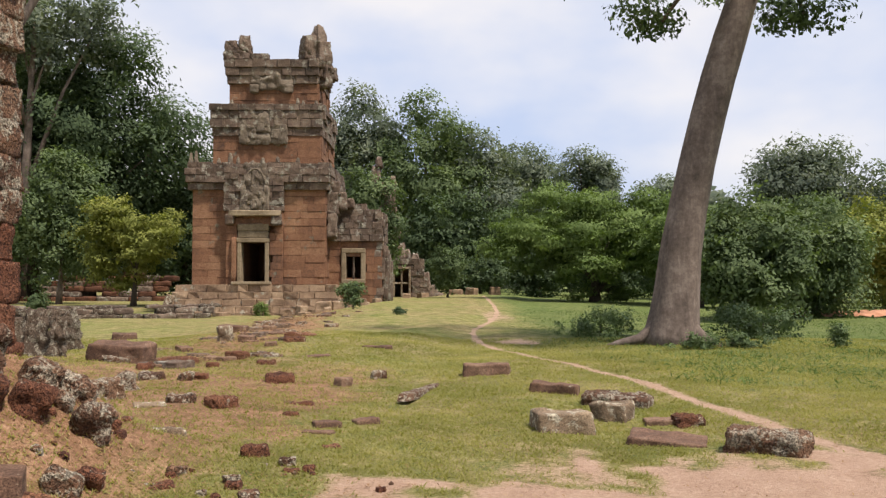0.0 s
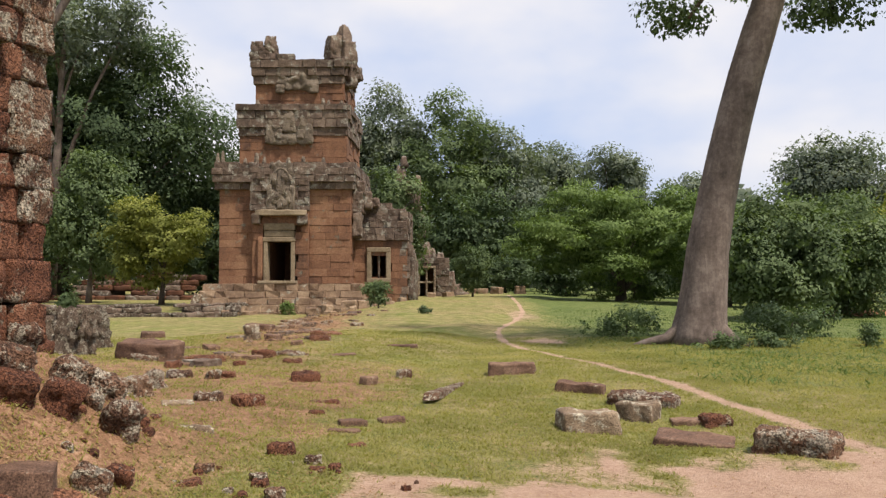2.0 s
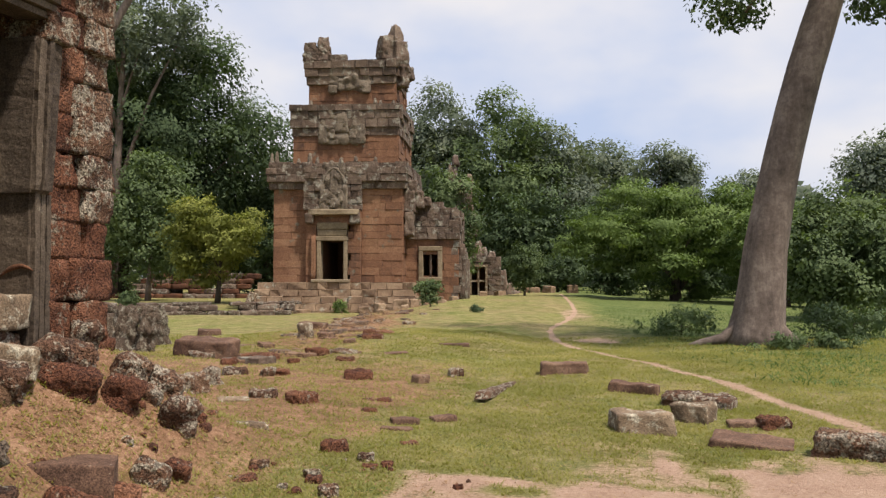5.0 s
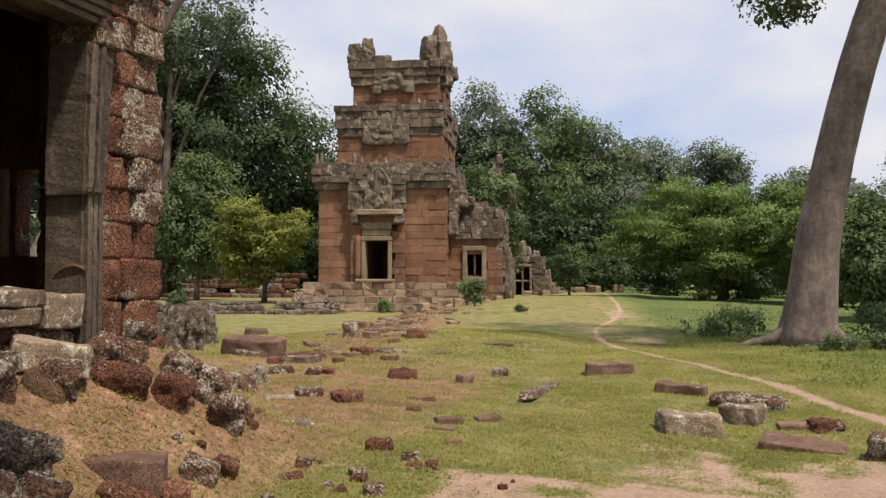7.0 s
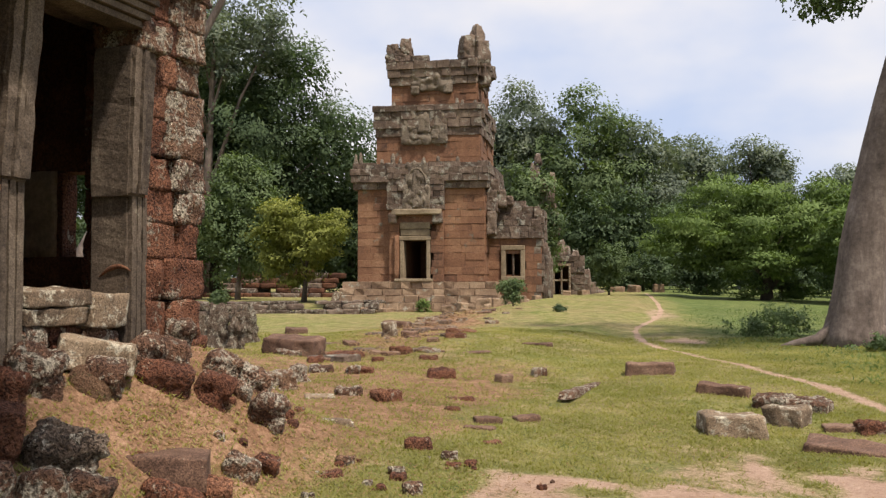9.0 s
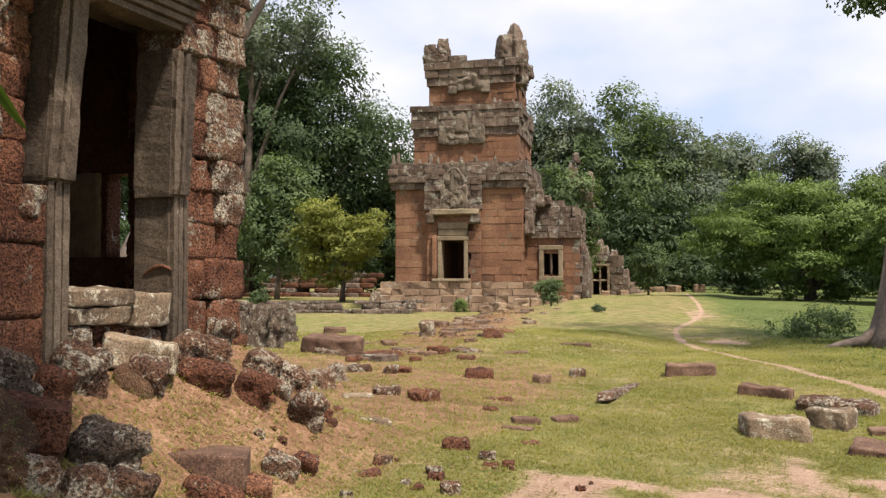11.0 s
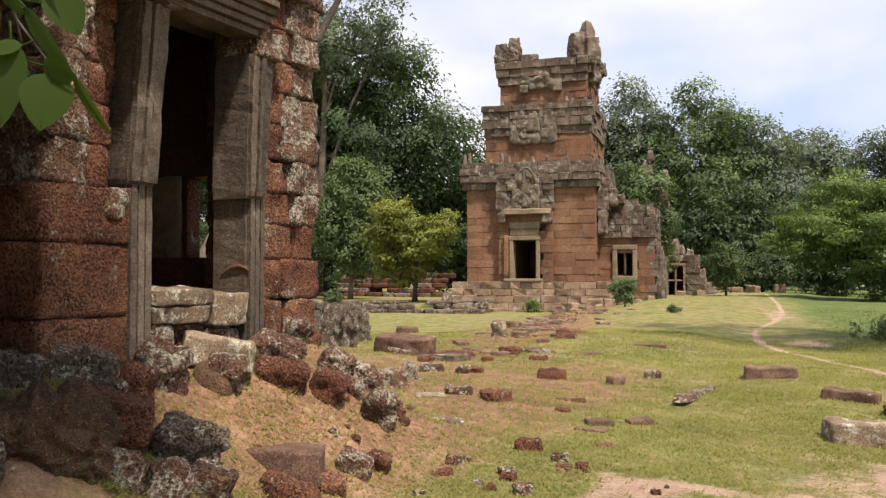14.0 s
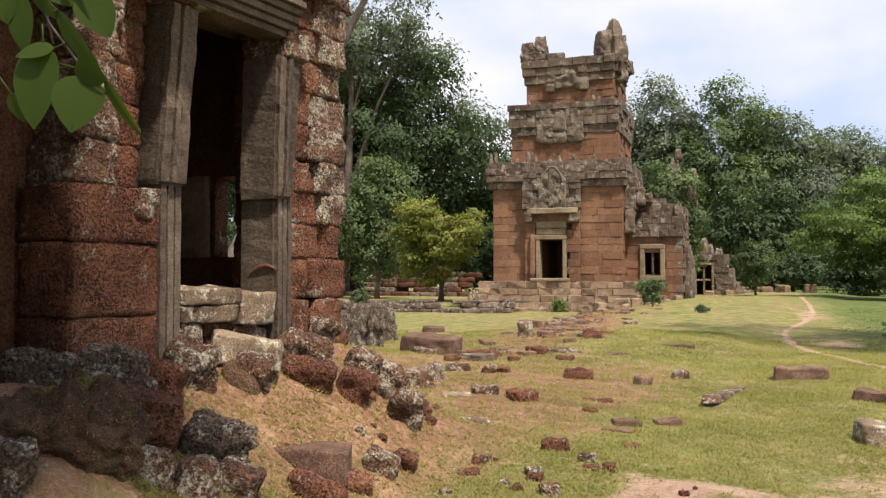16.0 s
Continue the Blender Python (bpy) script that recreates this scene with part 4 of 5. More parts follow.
        laid("stone_block", x + 0.34, 0.26, 3.42, 0.57, 0.7, 0.36, LICHEN_LATERITE, tilt=1.2)
        x += 0.58
    # blocks that close the foot of the doorway
    laid("sill_block", -0.60, 0.18, 0.43, 0.62, 0.44, 0.13, PALE_BLOCK, "pale lichened block across the doorway", 0.02, 0.12, 0.5, 10)
    laid("sill_block", -0.62, 0.18, 0.29, 0.58, 0.42, 0.135, PALE_BLOCK, "pale lichened block across the doorway", 0.02, 0.12, 0.5, 10)
    laid("sill_block", -0.09, 0.18, 0.25, 0.40, 0.44, 0.27, PALE_BLOCK, "pale lichened block across the doorway", 0.02, 0.08, 0.5, 10)
    laid("packing_stone", -0.78, 0.20, 0.05, 0.22, 0.4, 0.24, LICHEN_LATERITE, "", 0.03, 0.2)
    laid("packing_stone", -0.48, 0.24, 0.05, 0.36, 0.4, 0.24, RED_LATERITE, "", 0.03, 0.15)
    laid("packing_stone", -0.1, 0.20, 0.02, 0.36, 0.4, 0.23, LICHEN_LATERITE, "", 0.04, 0.2)
    return ruin


build_ruin()

# ---------------------------------------------------------------- the great tree beside the path
def build_great_tree():
    at = (5.64, 21.0)
    z = ground(*at)
    t = thing("tall_tree", (*at, z - 0.05), 0, "tall leaning tree with smooth pale bark and buttress roots", "tree")
    bm = bmesh.new()
    path = [(-0.05, 0, -0.1), (0.0, 0, 0.25), (0.05, 0, 0.7), (0.12, 0, 1.3), (0.22, 0, 2.3), (0.42, 0, 3.4), (0.65, 0, 4.5), (0.92, 0, 5.6), (1.19, 0, 6.6), (1.50, 0, 7.6), (1.88, 0, 8.8), (2.2, 0, 10.4), (2.7, 0.2, 12.2), (3.0, 0.4, 14)]
    rad = [0.76, 0.68, 0.60, 0.545, 0.495, 0.455, 0.43, 0.42, 0.41, 0.40, 0.36, 0.30, 0.2, 0.08]
    tube(bm, path, rad, 22, 0.045, 0.6)
    for ang, length, r in ((183, 1.35, 0.15), (320, 1.05, 0.17), (70, 0.9, 0.2)):
        c, s = math.cos(radians(ang)), math.sin(radians(ang))
        tube(bm, [(0.3 * c, 0.3 * s, 0.85), (0.52 * c, 0.52 * s, 0.42), (0.82 * c, 0.82 * s, 0.16), (length * c, length * s, 0.06), (length * 1.35 * c, length * 1.35 * s, -0.08)],
             [r * 0.7, r, r * 0.9, r * 0.6, r * 0.25], 9, 0.06, ang)
    part("trunk", bm, TREE_BARK, t)
    rng = np.random.default_rng(77)
    ends = [(-0.1, 0.4, 8.15), (-0.4, -0.8, 9.6), (3.6, 0.6, 8.4), (4.4, -0.2, 9.3), (2.6, 2.2, 9.8), (1.4, -2.4, 10.2), (5.4, 1.2, 10.8), (-2.0, 1.0, 10.6), (3.0, -2.0, 11.8), (0.6, 2.4, 12.4), (3.4, 0.4, 13.6), (5.8, -1.5, 10.2), (6.4, 0.6, 11.6), (4.6, 2.6, 11.4), (4.6, -2.8, 12.0), (-1.6, -1.8, 11.8), (2.0, -3.6, 11.4), (6.2, 2.4, 12.6), (-2.6, 2.4, 12.0)]
    pts, outs = [], []
    for k, e in enumerate(ends):
        a = Vector(path[11 + k % 2])
        b = Vector(e)
        part("limb", tube(bmesh.new(), [a, a.lerp(b, 0.45) + Vector((0, 0, 0.5)), b], [0.16, 0.11, 0.04], 7), TREE_BARK, t)
        for j in range(5):
            c = b + Vector(rng.normal(0, 0.55, 3)) * (1.0 if k > 3 else 0.75)
            c.z = max(c.z, 8.15 + 0.25 * rng.random())
            n = 210
            o = rng.normal(0, 1, (n, 3))
            o /= np.linalg.norm(o, axis=1)[:, None]
            pts.append(np.array(c) + o * (rng.uniform(0.1, 1.0, n) ** 0.5 * 0.72)[:, None] * np.array([1.2, 1.2, 0.75]))
            outs.append(o)
    part("crown", leaf_mesh("crown", np.concatenate(pts), np.concatenate(outs), 0.15, LEAF_DARK, rng), LEAF_DARK, t)


build_great_tree()

# ---------------------------------------------------------------- trees behind
BIG = "tall dense broadleaf tree with dark green crown"
# left of the tower
tree("forest_tree", (-30.0, 72), 26, (1.0, 0, 13.0), (8.0, 6, 10.5), 56, 2.3, 25000, 0.42, LEAF_DARK, TREE_BARK, 0.55, BIG, 1, group="forest")
tree("forest_tree", (-33.0, 66), 27, (1.5, 0, 21.0), (8.5, 5, 3.6), 26, 1.7, 8500, 0.40, LEAF_HAZY, TREE_BARK, 0.55, "tall tree with an airy spreading crown", 2, group="forest")
tree("forest_tree", (-40.0, 70), 24, (0, 0, 12.0), (7.5, 6, 10.5), 46, 2.4, 18000, 0.46, LEAF_DARK, DARK_BARK, 0.5, BIG, 3, group="forest")
tree("forest_tree", (-23.5, 78), 15, (0, 0, 7.5), (4.6, 4, 6.5), 30, 1.9, 10000, 0.42, LEAF_DARK, DARK_BARK, 0.4, BIG, 4, group="forest")
tree("forest_tree", (-30, 84), 15, (0, 0, 7), (9, 4, 6.5), 34, 2.2, 9000, 0.5, LEAF_DARK, DARK_BARK, 0.4, BIG, 41, group="forest")
tree("forest_tree", (-52, 74), 24, (0, 0, 11), (9, 6, 10.5), 44, 2.5, 14000, 0.5, LEAF_DARK, DARK_BARK, 0.5, BIG, 42, group="forest")
tree("forest_tree", (-37.5, 78), 27, (0, 0, 17), (7.5, 5, 8.5), 44, 2.4, 14000, 0.44, LEAF_DARK, DARK_BARK, 0.5, BIG, 43, group="forest")
tree("leaning_tree", (-23.0, 32.7), 20, (7.4, 4.4, 17.8), (3.6, 3.5, 2.4), 18, 1.3, 3500, 0.30, LEAF_DARK, TREE_BARK, 0.36, "leaning pale-trunked tree with a high crown", 5, fork=0.9)
tree("young_tree", (-25.6, 57), 10.5, (0.2, 0, 5.4), (3.0, 2.4, 4.8), 50, 1.1, 11000, 0.30, LEAF_MID, TREE_BARK, 0.16, "young tree with a full mid-green conical crown", 6)
tree("yellowing_tree", (-19.2, 53), 8.0, (0.2, 0, 3.9), (3.6, 2.4, 3.1), 60, 0.85, 12000, 0.24, LEAF_YELLOW, DARK_BARK, 0.15, "small spreading tree with yellow-green leaves", 7, flat=0.7)
tree("garden_shrub", (-20.1, 42.5), 1.3, (0, 0, 0.65), (0.55, 0.5, 0.6), 14, 0.32, 1600, 0.15, LEAF_MID, DARK_BARK, 0.03, "small round green shrub", 8)
# behind the tower and over the second ruin
tree("creeper_tree", (-5.6, 60), 8.5, (0.2, 0, 4.9), (2.3, 1.6, 4.0), 34, 1.0, 9000, 0.30, LEAF_MID, DARK_BARK, 0.2, "leafy tree growing over the far ruin", 9)
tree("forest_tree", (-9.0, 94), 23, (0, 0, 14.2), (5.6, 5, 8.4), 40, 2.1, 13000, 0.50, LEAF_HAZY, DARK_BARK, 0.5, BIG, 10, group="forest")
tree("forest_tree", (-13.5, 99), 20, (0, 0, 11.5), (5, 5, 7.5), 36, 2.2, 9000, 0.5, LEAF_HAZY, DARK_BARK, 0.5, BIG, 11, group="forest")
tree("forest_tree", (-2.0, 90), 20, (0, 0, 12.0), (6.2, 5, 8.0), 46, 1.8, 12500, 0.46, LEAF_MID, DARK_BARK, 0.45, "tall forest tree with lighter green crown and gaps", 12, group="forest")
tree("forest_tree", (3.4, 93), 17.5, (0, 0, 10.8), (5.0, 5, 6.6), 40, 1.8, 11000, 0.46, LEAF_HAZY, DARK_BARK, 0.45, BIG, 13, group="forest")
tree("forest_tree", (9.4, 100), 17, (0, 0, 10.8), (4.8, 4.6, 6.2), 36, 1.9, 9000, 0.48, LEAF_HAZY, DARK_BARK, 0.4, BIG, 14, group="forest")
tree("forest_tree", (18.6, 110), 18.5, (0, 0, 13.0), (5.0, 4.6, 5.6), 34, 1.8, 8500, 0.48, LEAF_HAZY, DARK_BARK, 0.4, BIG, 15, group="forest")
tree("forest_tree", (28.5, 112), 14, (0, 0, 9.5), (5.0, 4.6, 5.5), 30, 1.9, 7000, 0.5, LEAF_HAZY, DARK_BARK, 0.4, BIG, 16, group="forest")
tree("forest_tree", (-7.5, 80), 8, (0, 0, 4.5), (5.0, 3, 4.0), 30, 1.5, 6500, 0.42, LEAF_DARK, DARK_BARK, 0.3, BIG, 17, group="forest")
tree("forest_tree", (1.0, 78), 8, (0, 0, 4.6), (5.0, 3, 4.2), 30, 1.5, 6500, 0.42, LEAF_DARK, DARK_BARK, 0.3, BIG, 18, group="forest")
tree("forest_tree", (8.0, 80), 7, (0, 0, 4.2), (5.5, 3, 4.2), 30, 1.5, 6500, 0.42, LEAF_DARK, DARK_BARK, 0.3, BIG, 19, group="forest")
tree("sapling", (0.3, 55), 3.6, (0, 0, 1.9), (0.95, 0.9, 1.6), 24, 0.5, 3600, 0.18, LEAF_MID, DARK_BARK, 0.06, "slim young tree in full leaf", 20)
for k, (x, y) in enumerate(((-48, 62), (-41, 60), (-34, 64), (-27, 70), (-21, 74), (-15, 78), (13, 76), (19, 70), (30, 58), (37, 60), (44, 56), (50, 62))):
    tree("understorey_tree", (x, y), 6, (0, 0, 3.4), (4.2, 2.4, 3.2), 26, 1.25, 4200, 0.40, LEAF_DARK, DARK_BARK, 0.2, "low dark tree at the edge of the forest", 60 + k, group="forest edge")
for k, (x, y) in enumerate(((-1.5, 71), (3.0, 69), (7.5, 66), (12, 62), (16.5, 57), (21.5, 52), (26.5, 48), (31, 47))):
    tree("forest_edge_bush", (x, y), 3.4, (0, 0, 1.3), (3.2, 1.5, 1.7), 26, 0.7, 3600, 0.26, LEAF_DARK, DARK_BARK, 0.1, "low dark bush at the foot of the forest", 80 + k, group="forest edge bushes")
# broad bright trees right of the path
tree("spreading_tree", (9.6, 54), 8.6, (0.1, 0, 3.8), (7.2, 4.5, 4.3), 120, 1.1, 36000, 0.26, LEAF_BRIGHT, DARK_BARK, 0.28, "broad bright green tree with layered feathery foliage", 21, flat=0.5, narrow=0.45, fork=0.1)
tree("spreading_tree", (14.4, 48), 7.0, (0, 0, 3.3), (3.6, 2.8, 3.1), 60, 0.9, 15000, 0.24, LEAF_BRIGHT, DARK_BARK, 0.2, "broad bright green tree with layered feathery foliage", 22, flat=0.55, narrow=0.45, fork=0.1)
tree("dense_bush", (11.9, 33.5), 5.0, (0, 0, 2.3), (2.3, 2.0, 2.5), 70, 0.75, 15000, 0.21, LEAF_MID, DARK_BARK, 0.14, "dense dark green bushy tree", 23)
tree("dense_bush", (15.6, 36), 4.6, (0, 0, 2.2), (2.6, 2.0, 2.4), 60, 0.75, 13000, 0.21, LEAF_MID, DARK_BARK, 0.14, "dense dark green bushy tree", 24)
tree("dense_bush", (21.8, 41), 5.6, (0, 0, 2.7), (2.8, 2.2, 2.9), 60, 0.85, 13000, 0.24, LEAF_YELLOW, DARK_BARK, 0.14, "bushy tree with olive and yellowing leaves", 25)
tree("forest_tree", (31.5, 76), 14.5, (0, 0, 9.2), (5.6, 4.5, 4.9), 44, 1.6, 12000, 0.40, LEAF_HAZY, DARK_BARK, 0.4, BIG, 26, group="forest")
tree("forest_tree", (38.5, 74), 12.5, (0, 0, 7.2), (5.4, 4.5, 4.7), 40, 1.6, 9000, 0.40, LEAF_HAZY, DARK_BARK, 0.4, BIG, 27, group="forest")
tree("forest_tree", (26, 62), 7.5, (0, 0, 4.2), (5.0, 3.5, 3.6), 36, 1.2, 8500, 0.32, LEAF_MID, DARK_BARK, 0.3, BIG, 28, group="forest")
tree("forest_tree", (22, 84), 9, (0, 0, 5.2), (6.5, 4.0, 4.6), 36, 1.6, 7500, 0.42, LEAF_DARK, DARK_BARK, 0.3, BIG, 29, group="forest")
# unseen tree, added so that its crown shades the bank before the near ruin
tree("unseen_shade_tree", (-3.1, 0.5), 6.0, (0.92, 1.48, 4.6), (1.05, 1.3, 0.7), 48, 0.55, 6500, 0.16, LEAF_NEAR, DARK_BARK, 0.10, "unseen young tree leaning over the bank to shade it, with fresh green leaves", 38)
# undergrowth
tree("undergrowth_bush", (4.5, 24.5), 1.0, (0, 0, 0.30), (1.3, 0.9, 0.5), 22, 0.26, 1500, 0.10, LEAF_MID, DARK_BARK, 0.03, "low leafy undergrowth by the tall tree", 30, group="undergrowth")
tree("undergrowth_bush", (8.6, 23.0), 1.2, (0, 0, 0.35), (1.6, 0.9, 0.6), 26, 0.30, 2200, 0.11, LEAF_DARK, DARK_BARK, 0.03, "low leafy undergrowth by the tall tree", 31, group="undergrowth")
tree("undergrowth_bush", (6.3, 19.4), 0.6, (0, 0, 0.10), (1.6, 0.6, 0.3), 26, 0.15, 1600, 0.08, LEAF_MID, DARK_BARK, 0.02, "weeds round the roots of the tall tree", 32, group="undergrowth")
tree("undergrowth_bush", (9.3, 20.3), 0.7, (0, 0, 0.28), (0.25, 0.25, 0.36), 10, 0.16, 420, 0.09, LEAF_MID, DARK_BARK, 0.02, "low leafy weed in the grass", 33, group="undergrowth")
tree("undergrowth_bush", (-4.2, 40.0), 1.5, (0, 0, 0.7), (0.55, 0.5, 0.7), 14, 0.28, 1500, 0.13, LEAF_MID, DARK_BARK, 0.03, "small green shrub growing from rubble", 34, group="undergrowth")
tree("undergrowth_bush", (-1.7, 34.0), 0.5, (0, 0, 0.15), (0.28, 0.25, 0.15), 8, 0.14, 500, 0.08, LEAF_DARK, DARK_BARK, 0.02, "tuft of green weeds", 35, group="undergrowth")
tree("undergrowth_bush", (-9.1, 43.2), 0.6, (0, 0, 0.35), (0.5, 0.3, 0.35), 8, 0.2, 700, 0.11, LEAF_BRIGHT, DARK_BARK, 0.02, "tuft of bright weeds at the foot of the steps", 36, group="undergrowth")


def build_rank_grass():
    """Long rank grass and weeds beyond the path and round the tall tree."""
    rng = np.random.default_rng(51)
    pts = []
    while len(pts) < 11000:
        y = 13 + 27 * rng.random() ** 1.3
        x = rng.uniform(0.5, 0.62 * y + 2)
        clump = noise.noise(Vector((x * 0.6, y * 0.6, 21.0))) * 0.9 + 0.35
        if rng.random() < lush_shaded(x, y) * max(0.0, clump) and to_path(x, y) > 0.5:
            pts.append((x, y, ground(x, y)))
    base = np.array(pts)
    up = np.tile([0.0, 0.0, 1.0], (len(base), 1))
    tall = rng.random(len(base)) ** 2 * 0.085
    base[:, 2] += 0.02 + tall * 0.7
    tagged(new("rank_grass", leaf_mesh("rank_grass", base, np.stack([rng.normal(0, 1, len(base)), rng.normal(0, 1, len(base)), np.full(len(base), -0.4)], 1), 0.08 + tall * 0.5, LEAF_BRIGHT, rng, 0.1, 0.16, False)),
           "long rank green grass and weeds", "grass", kind="stuff")


build_rank_grass()


def build_far_woods():
    rng = np.random.default_rng(91)
    n = 60000
    a = rng.uniform(radians(-60), radians(75), n)
    d = rng.uniform(118, 132, n)
    top = 10.5 + 2.5 * np.sin(a * 17) + 1.5 * np.sin(a * 41 + 1)
    z = rng.random(n) ** 0.7 * top
    p = np.stack([-np.sin(a) * d, np.cos(a) * d, z], 1)
    o = np.stack([np.sin(a), -np.cos(a), np.full(n, 0.3)], 1)
    # the belt takes the leaf colour with haze mixed in
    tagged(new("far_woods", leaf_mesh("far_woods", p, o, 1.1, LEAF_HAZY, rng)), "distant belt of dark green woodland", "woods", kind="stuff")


build_far_woods()


# ---------------------------------------------------------------- fallen stones
def stone(name, x, y, w, d, h, turn, mat, label, seed, sink=0.12, rx=0, ry=0, lumps=None, corner=None, group="fallen stones", taper=0.06, bank=False, lift=0.0):
    """A fallen block bedded a little in the earth."""
    rough = mat in (LICHEN_LATERITE, RED_LATERITE, GREY_STONE)
    r = random.Random(seed)
    low = min(ground(x + a * w * 0.4, y + b * w * 0.4) for a in (-1, 0, 1) for b in (-1, 0, 1))
    bm = worn_block(w, d, h + sink, seed * 1.7, 14 if w > 0.3 else 8, lumps or (0.085 if rough else 0.05) * min(1.0, h * 2.2 + 0.15), corner or (0.27 if bank else 0.20 if rough else 0.07), 9.0 if rough else 4.0, taper)
    me = bpy.data.meshes.new(name)
    bm.to_mesh(me)
    bm.free()
    me.materials.append(mat)
    ob = new(name, me)
    ob.matrix_world = pose(x, y, low - sink + lift, rx + r.uniform(-4, 4), ry + r.uniform(-4, 4), turn)
    if bank:
        e = 0.12
        slope = Vector((ground(x - e, y) - ground(x + e, y), ground(x, y - e) - ground(x, y + e), 3.2 * e)).normalized()
        lay = Vector((0, 0, 1)).rotation_difference(slope).to_matrix().to_4x4()
        ob.matrix_world = Matrix.Translation((x, y, ground(x, y))) @ lay @ pose(0, 0, lift - sink, rx + r.uniform(-9, 9), ry + r.uniform(-9, 9), turn)
    return tagged(ob, label, "stone block", group)


stone("laterite_block", 3.07, 8.15, 0.79, 0.37, 0.23, -26, LICHEN_LATERITE, "pitted dark laterite block with pale lichen, lying in the grass", 1)
stone("sandstone_block", 2.29, 8.81, 0.81, 0.51, 0.08, -18, RED_SANDSTONE, "flat reddish sandstone slab sunk in the grass", 2)
stone("sandstone_block", 1.30, 9.49, 0.63, 0.53, 0.22, 4, PALE_BLOCK, "squared pale grey sandstone block in the grass", 3)
stone("sandstone_block", 2.01, 10.18, 0.46, 0.38, 0.20, -31, PALE_BLOCK, "rounded grey sandstone block against a laterite block", 4)
stone("laterite_block", 2.23, 11.04, 0.92, 0.48, 0.16, -19, LICHEN_LATERITE, "long red laterite block with pale lichen", 5)
stone("laterite_block", 2.74, 9.70, 0.31, 0.26, 0.13, 14, RED_LATERITE, "small broken piece of red laterite", 6)
stone("sandstone_block", 2.49, 9.86, 0.36, 0.30, 0.06, -6, RED_SANDSTONE, "low worn sandstone stub", 7)
stone("sandstone_block", 1.56, 12.10, 0.71, 0.37, 0.14, -17, RED_SANDSTONE, "long dark red sandstone slab tilted in the grass", 8)
stone("sandstone_block", 0.71, 13.94, 0.77, 0.36, 0.20, -2, RED_SANDSTONE, "long reddish sandstone block in the grass", 9)
stone("laterite_block", -1.06, 14.05, 0.25, 0.21, 0.13, 24, LICHEN_LATERITE, "small lichened stone in the grass", 10)
stone("sandstone_block", -1.49, 12.81, 0.22, 0.18, 0.13, 46, RED_SANDSTONE, "small pointed brown stone in the grass", 11)
stone("laterite_block", -2.44, 12.78, 0.44, 0.27, 0.14, 15, RED_LATERITE, "weathered brown laterite block in the grass", 12)
stone("sandstone_block", -1.26, 9.27, 0.31, 0.29, 0.06, 17, RED_SANDSTONE, "flat brown sandstone slab in the grass", 13)
stone("sandstone_block", -1.29, 8.89, 0.34, 0.21, 0.03, -3, RED_SANDSTONE, "thin flat sandstone slab under another", 14)
stone("sandstone_block", -0.86, 9.55, 0.28, 0.20, 0.06, 30, RED_SANDSTONE, "low worn stone sunk in the grass", 15)
stone("laterite_block", -1.65, 7.56, 0.26, 0.19, 0.10, 7, RED_LATERITE, "brown laterite block half sunk in the grass", 16)
stone("laterite_block", -2.60, 10.03, 0.37, 0.31, 0.14, 44, RED_LATERITE, "angular brown laterite lump", 17)
stone("laterite_block", -3.09, 10.10, 0.32, 0.23, 0.09, 22, LICHEN_LATERITE, "flat-topped lichened laterite piece", 18)
stone("laterite_block", -3.81, 12.69, 0.23, 0.19, 0.13, 26, LICHEN_LATERITE, "small lichened laterite piece", 19)
stone("laterite_block", -3.66, 12.90, 0.26, 0.22, 0.10, 1, RED_LATERITE, "small red laterite piece", 20)
stone("laterite_block", -4.81, 15.55, 0.69, 0.50, 0.13, 0, RED_LATERITE, "low red laterite rubble block", 21)
stone("laterite_block", -6.14, 15.38, 0.39, 0.33, 0.15, 41, RED_LATERITE, "small rounded brown laterite block", 22)
stone("sandstone_block", -5.77, 15.41, 1.08, 0.68, 0.35, -5, RED_SANDSTONE, "large dark red sandstone block lying tilted", 23)
stone("sandstone_block", -8.82, 23.69, 0.66, 0.55, 0.16, 20, RED_SANDSTONE, "flat slab behind a larger block", 24)
stone("sandstone_block", -5.89, 23.98, 0.82, 0.51, 0.22, 5, RED_SANDSTONE, "dark sandstone beam lying in the grass", 25)
stone("sandstone_block", -5.06, 19.88, 0.35, 0.26, 0.35, 29, PALE_BLOCK, "pale upright boulder against a dark beam", 26)
stone("laterite_block", -4.03, 10.28, 0.43, 0.31, 0.25, 35, LICHEN_LATERITE, "laterite block in a fallen row", 30)
stone("laterite_block", -4.12, 11.20, 0.24, 0.20, 0.23, 15, LICHEN_LATERITE, "laterite block in a fallen row", 31)
stone("laterite_block", -4.40, 12.99, 0.38, 0.31, 0.11, 28, LICHEN_LATERITE, "low broken laterite piece", 34)
stone("sandstone_block", -3.32, 9.71, 0.38, 0.32, 0.03, 23, PALE_BLOCK, "flat stone slab level with the soil", 35)
stone("sandstone_block", -2.59, 7.96, 0.40, 0.25, 0.09, 23, PALE_BLOCK, "flat stone slab level with the soil", 36)
stone("sandstone_block", -2.52, 16.87, 0.64, 0.33, 0.03, 13, RED_SANDSTONE, "flat slab level with the grass", 37)
stone("sandstone_block", -1.43, 18.61, 0.70, 0.29, 0.08, 4, RED_SANDSTONE, "low dark slab in the grass", 38)
stone("laterite_block", -1.84, 10.86, 0.41, 0.26, 0.04, 4, RED_LATERITE, "low laterite slab level with the soil", 39)
stone("laterite_block", -1.76, 9.83, 0.19, 0.14, 0.04, 5, RED_LATERITE, "small laterite lump in the soil", 40)
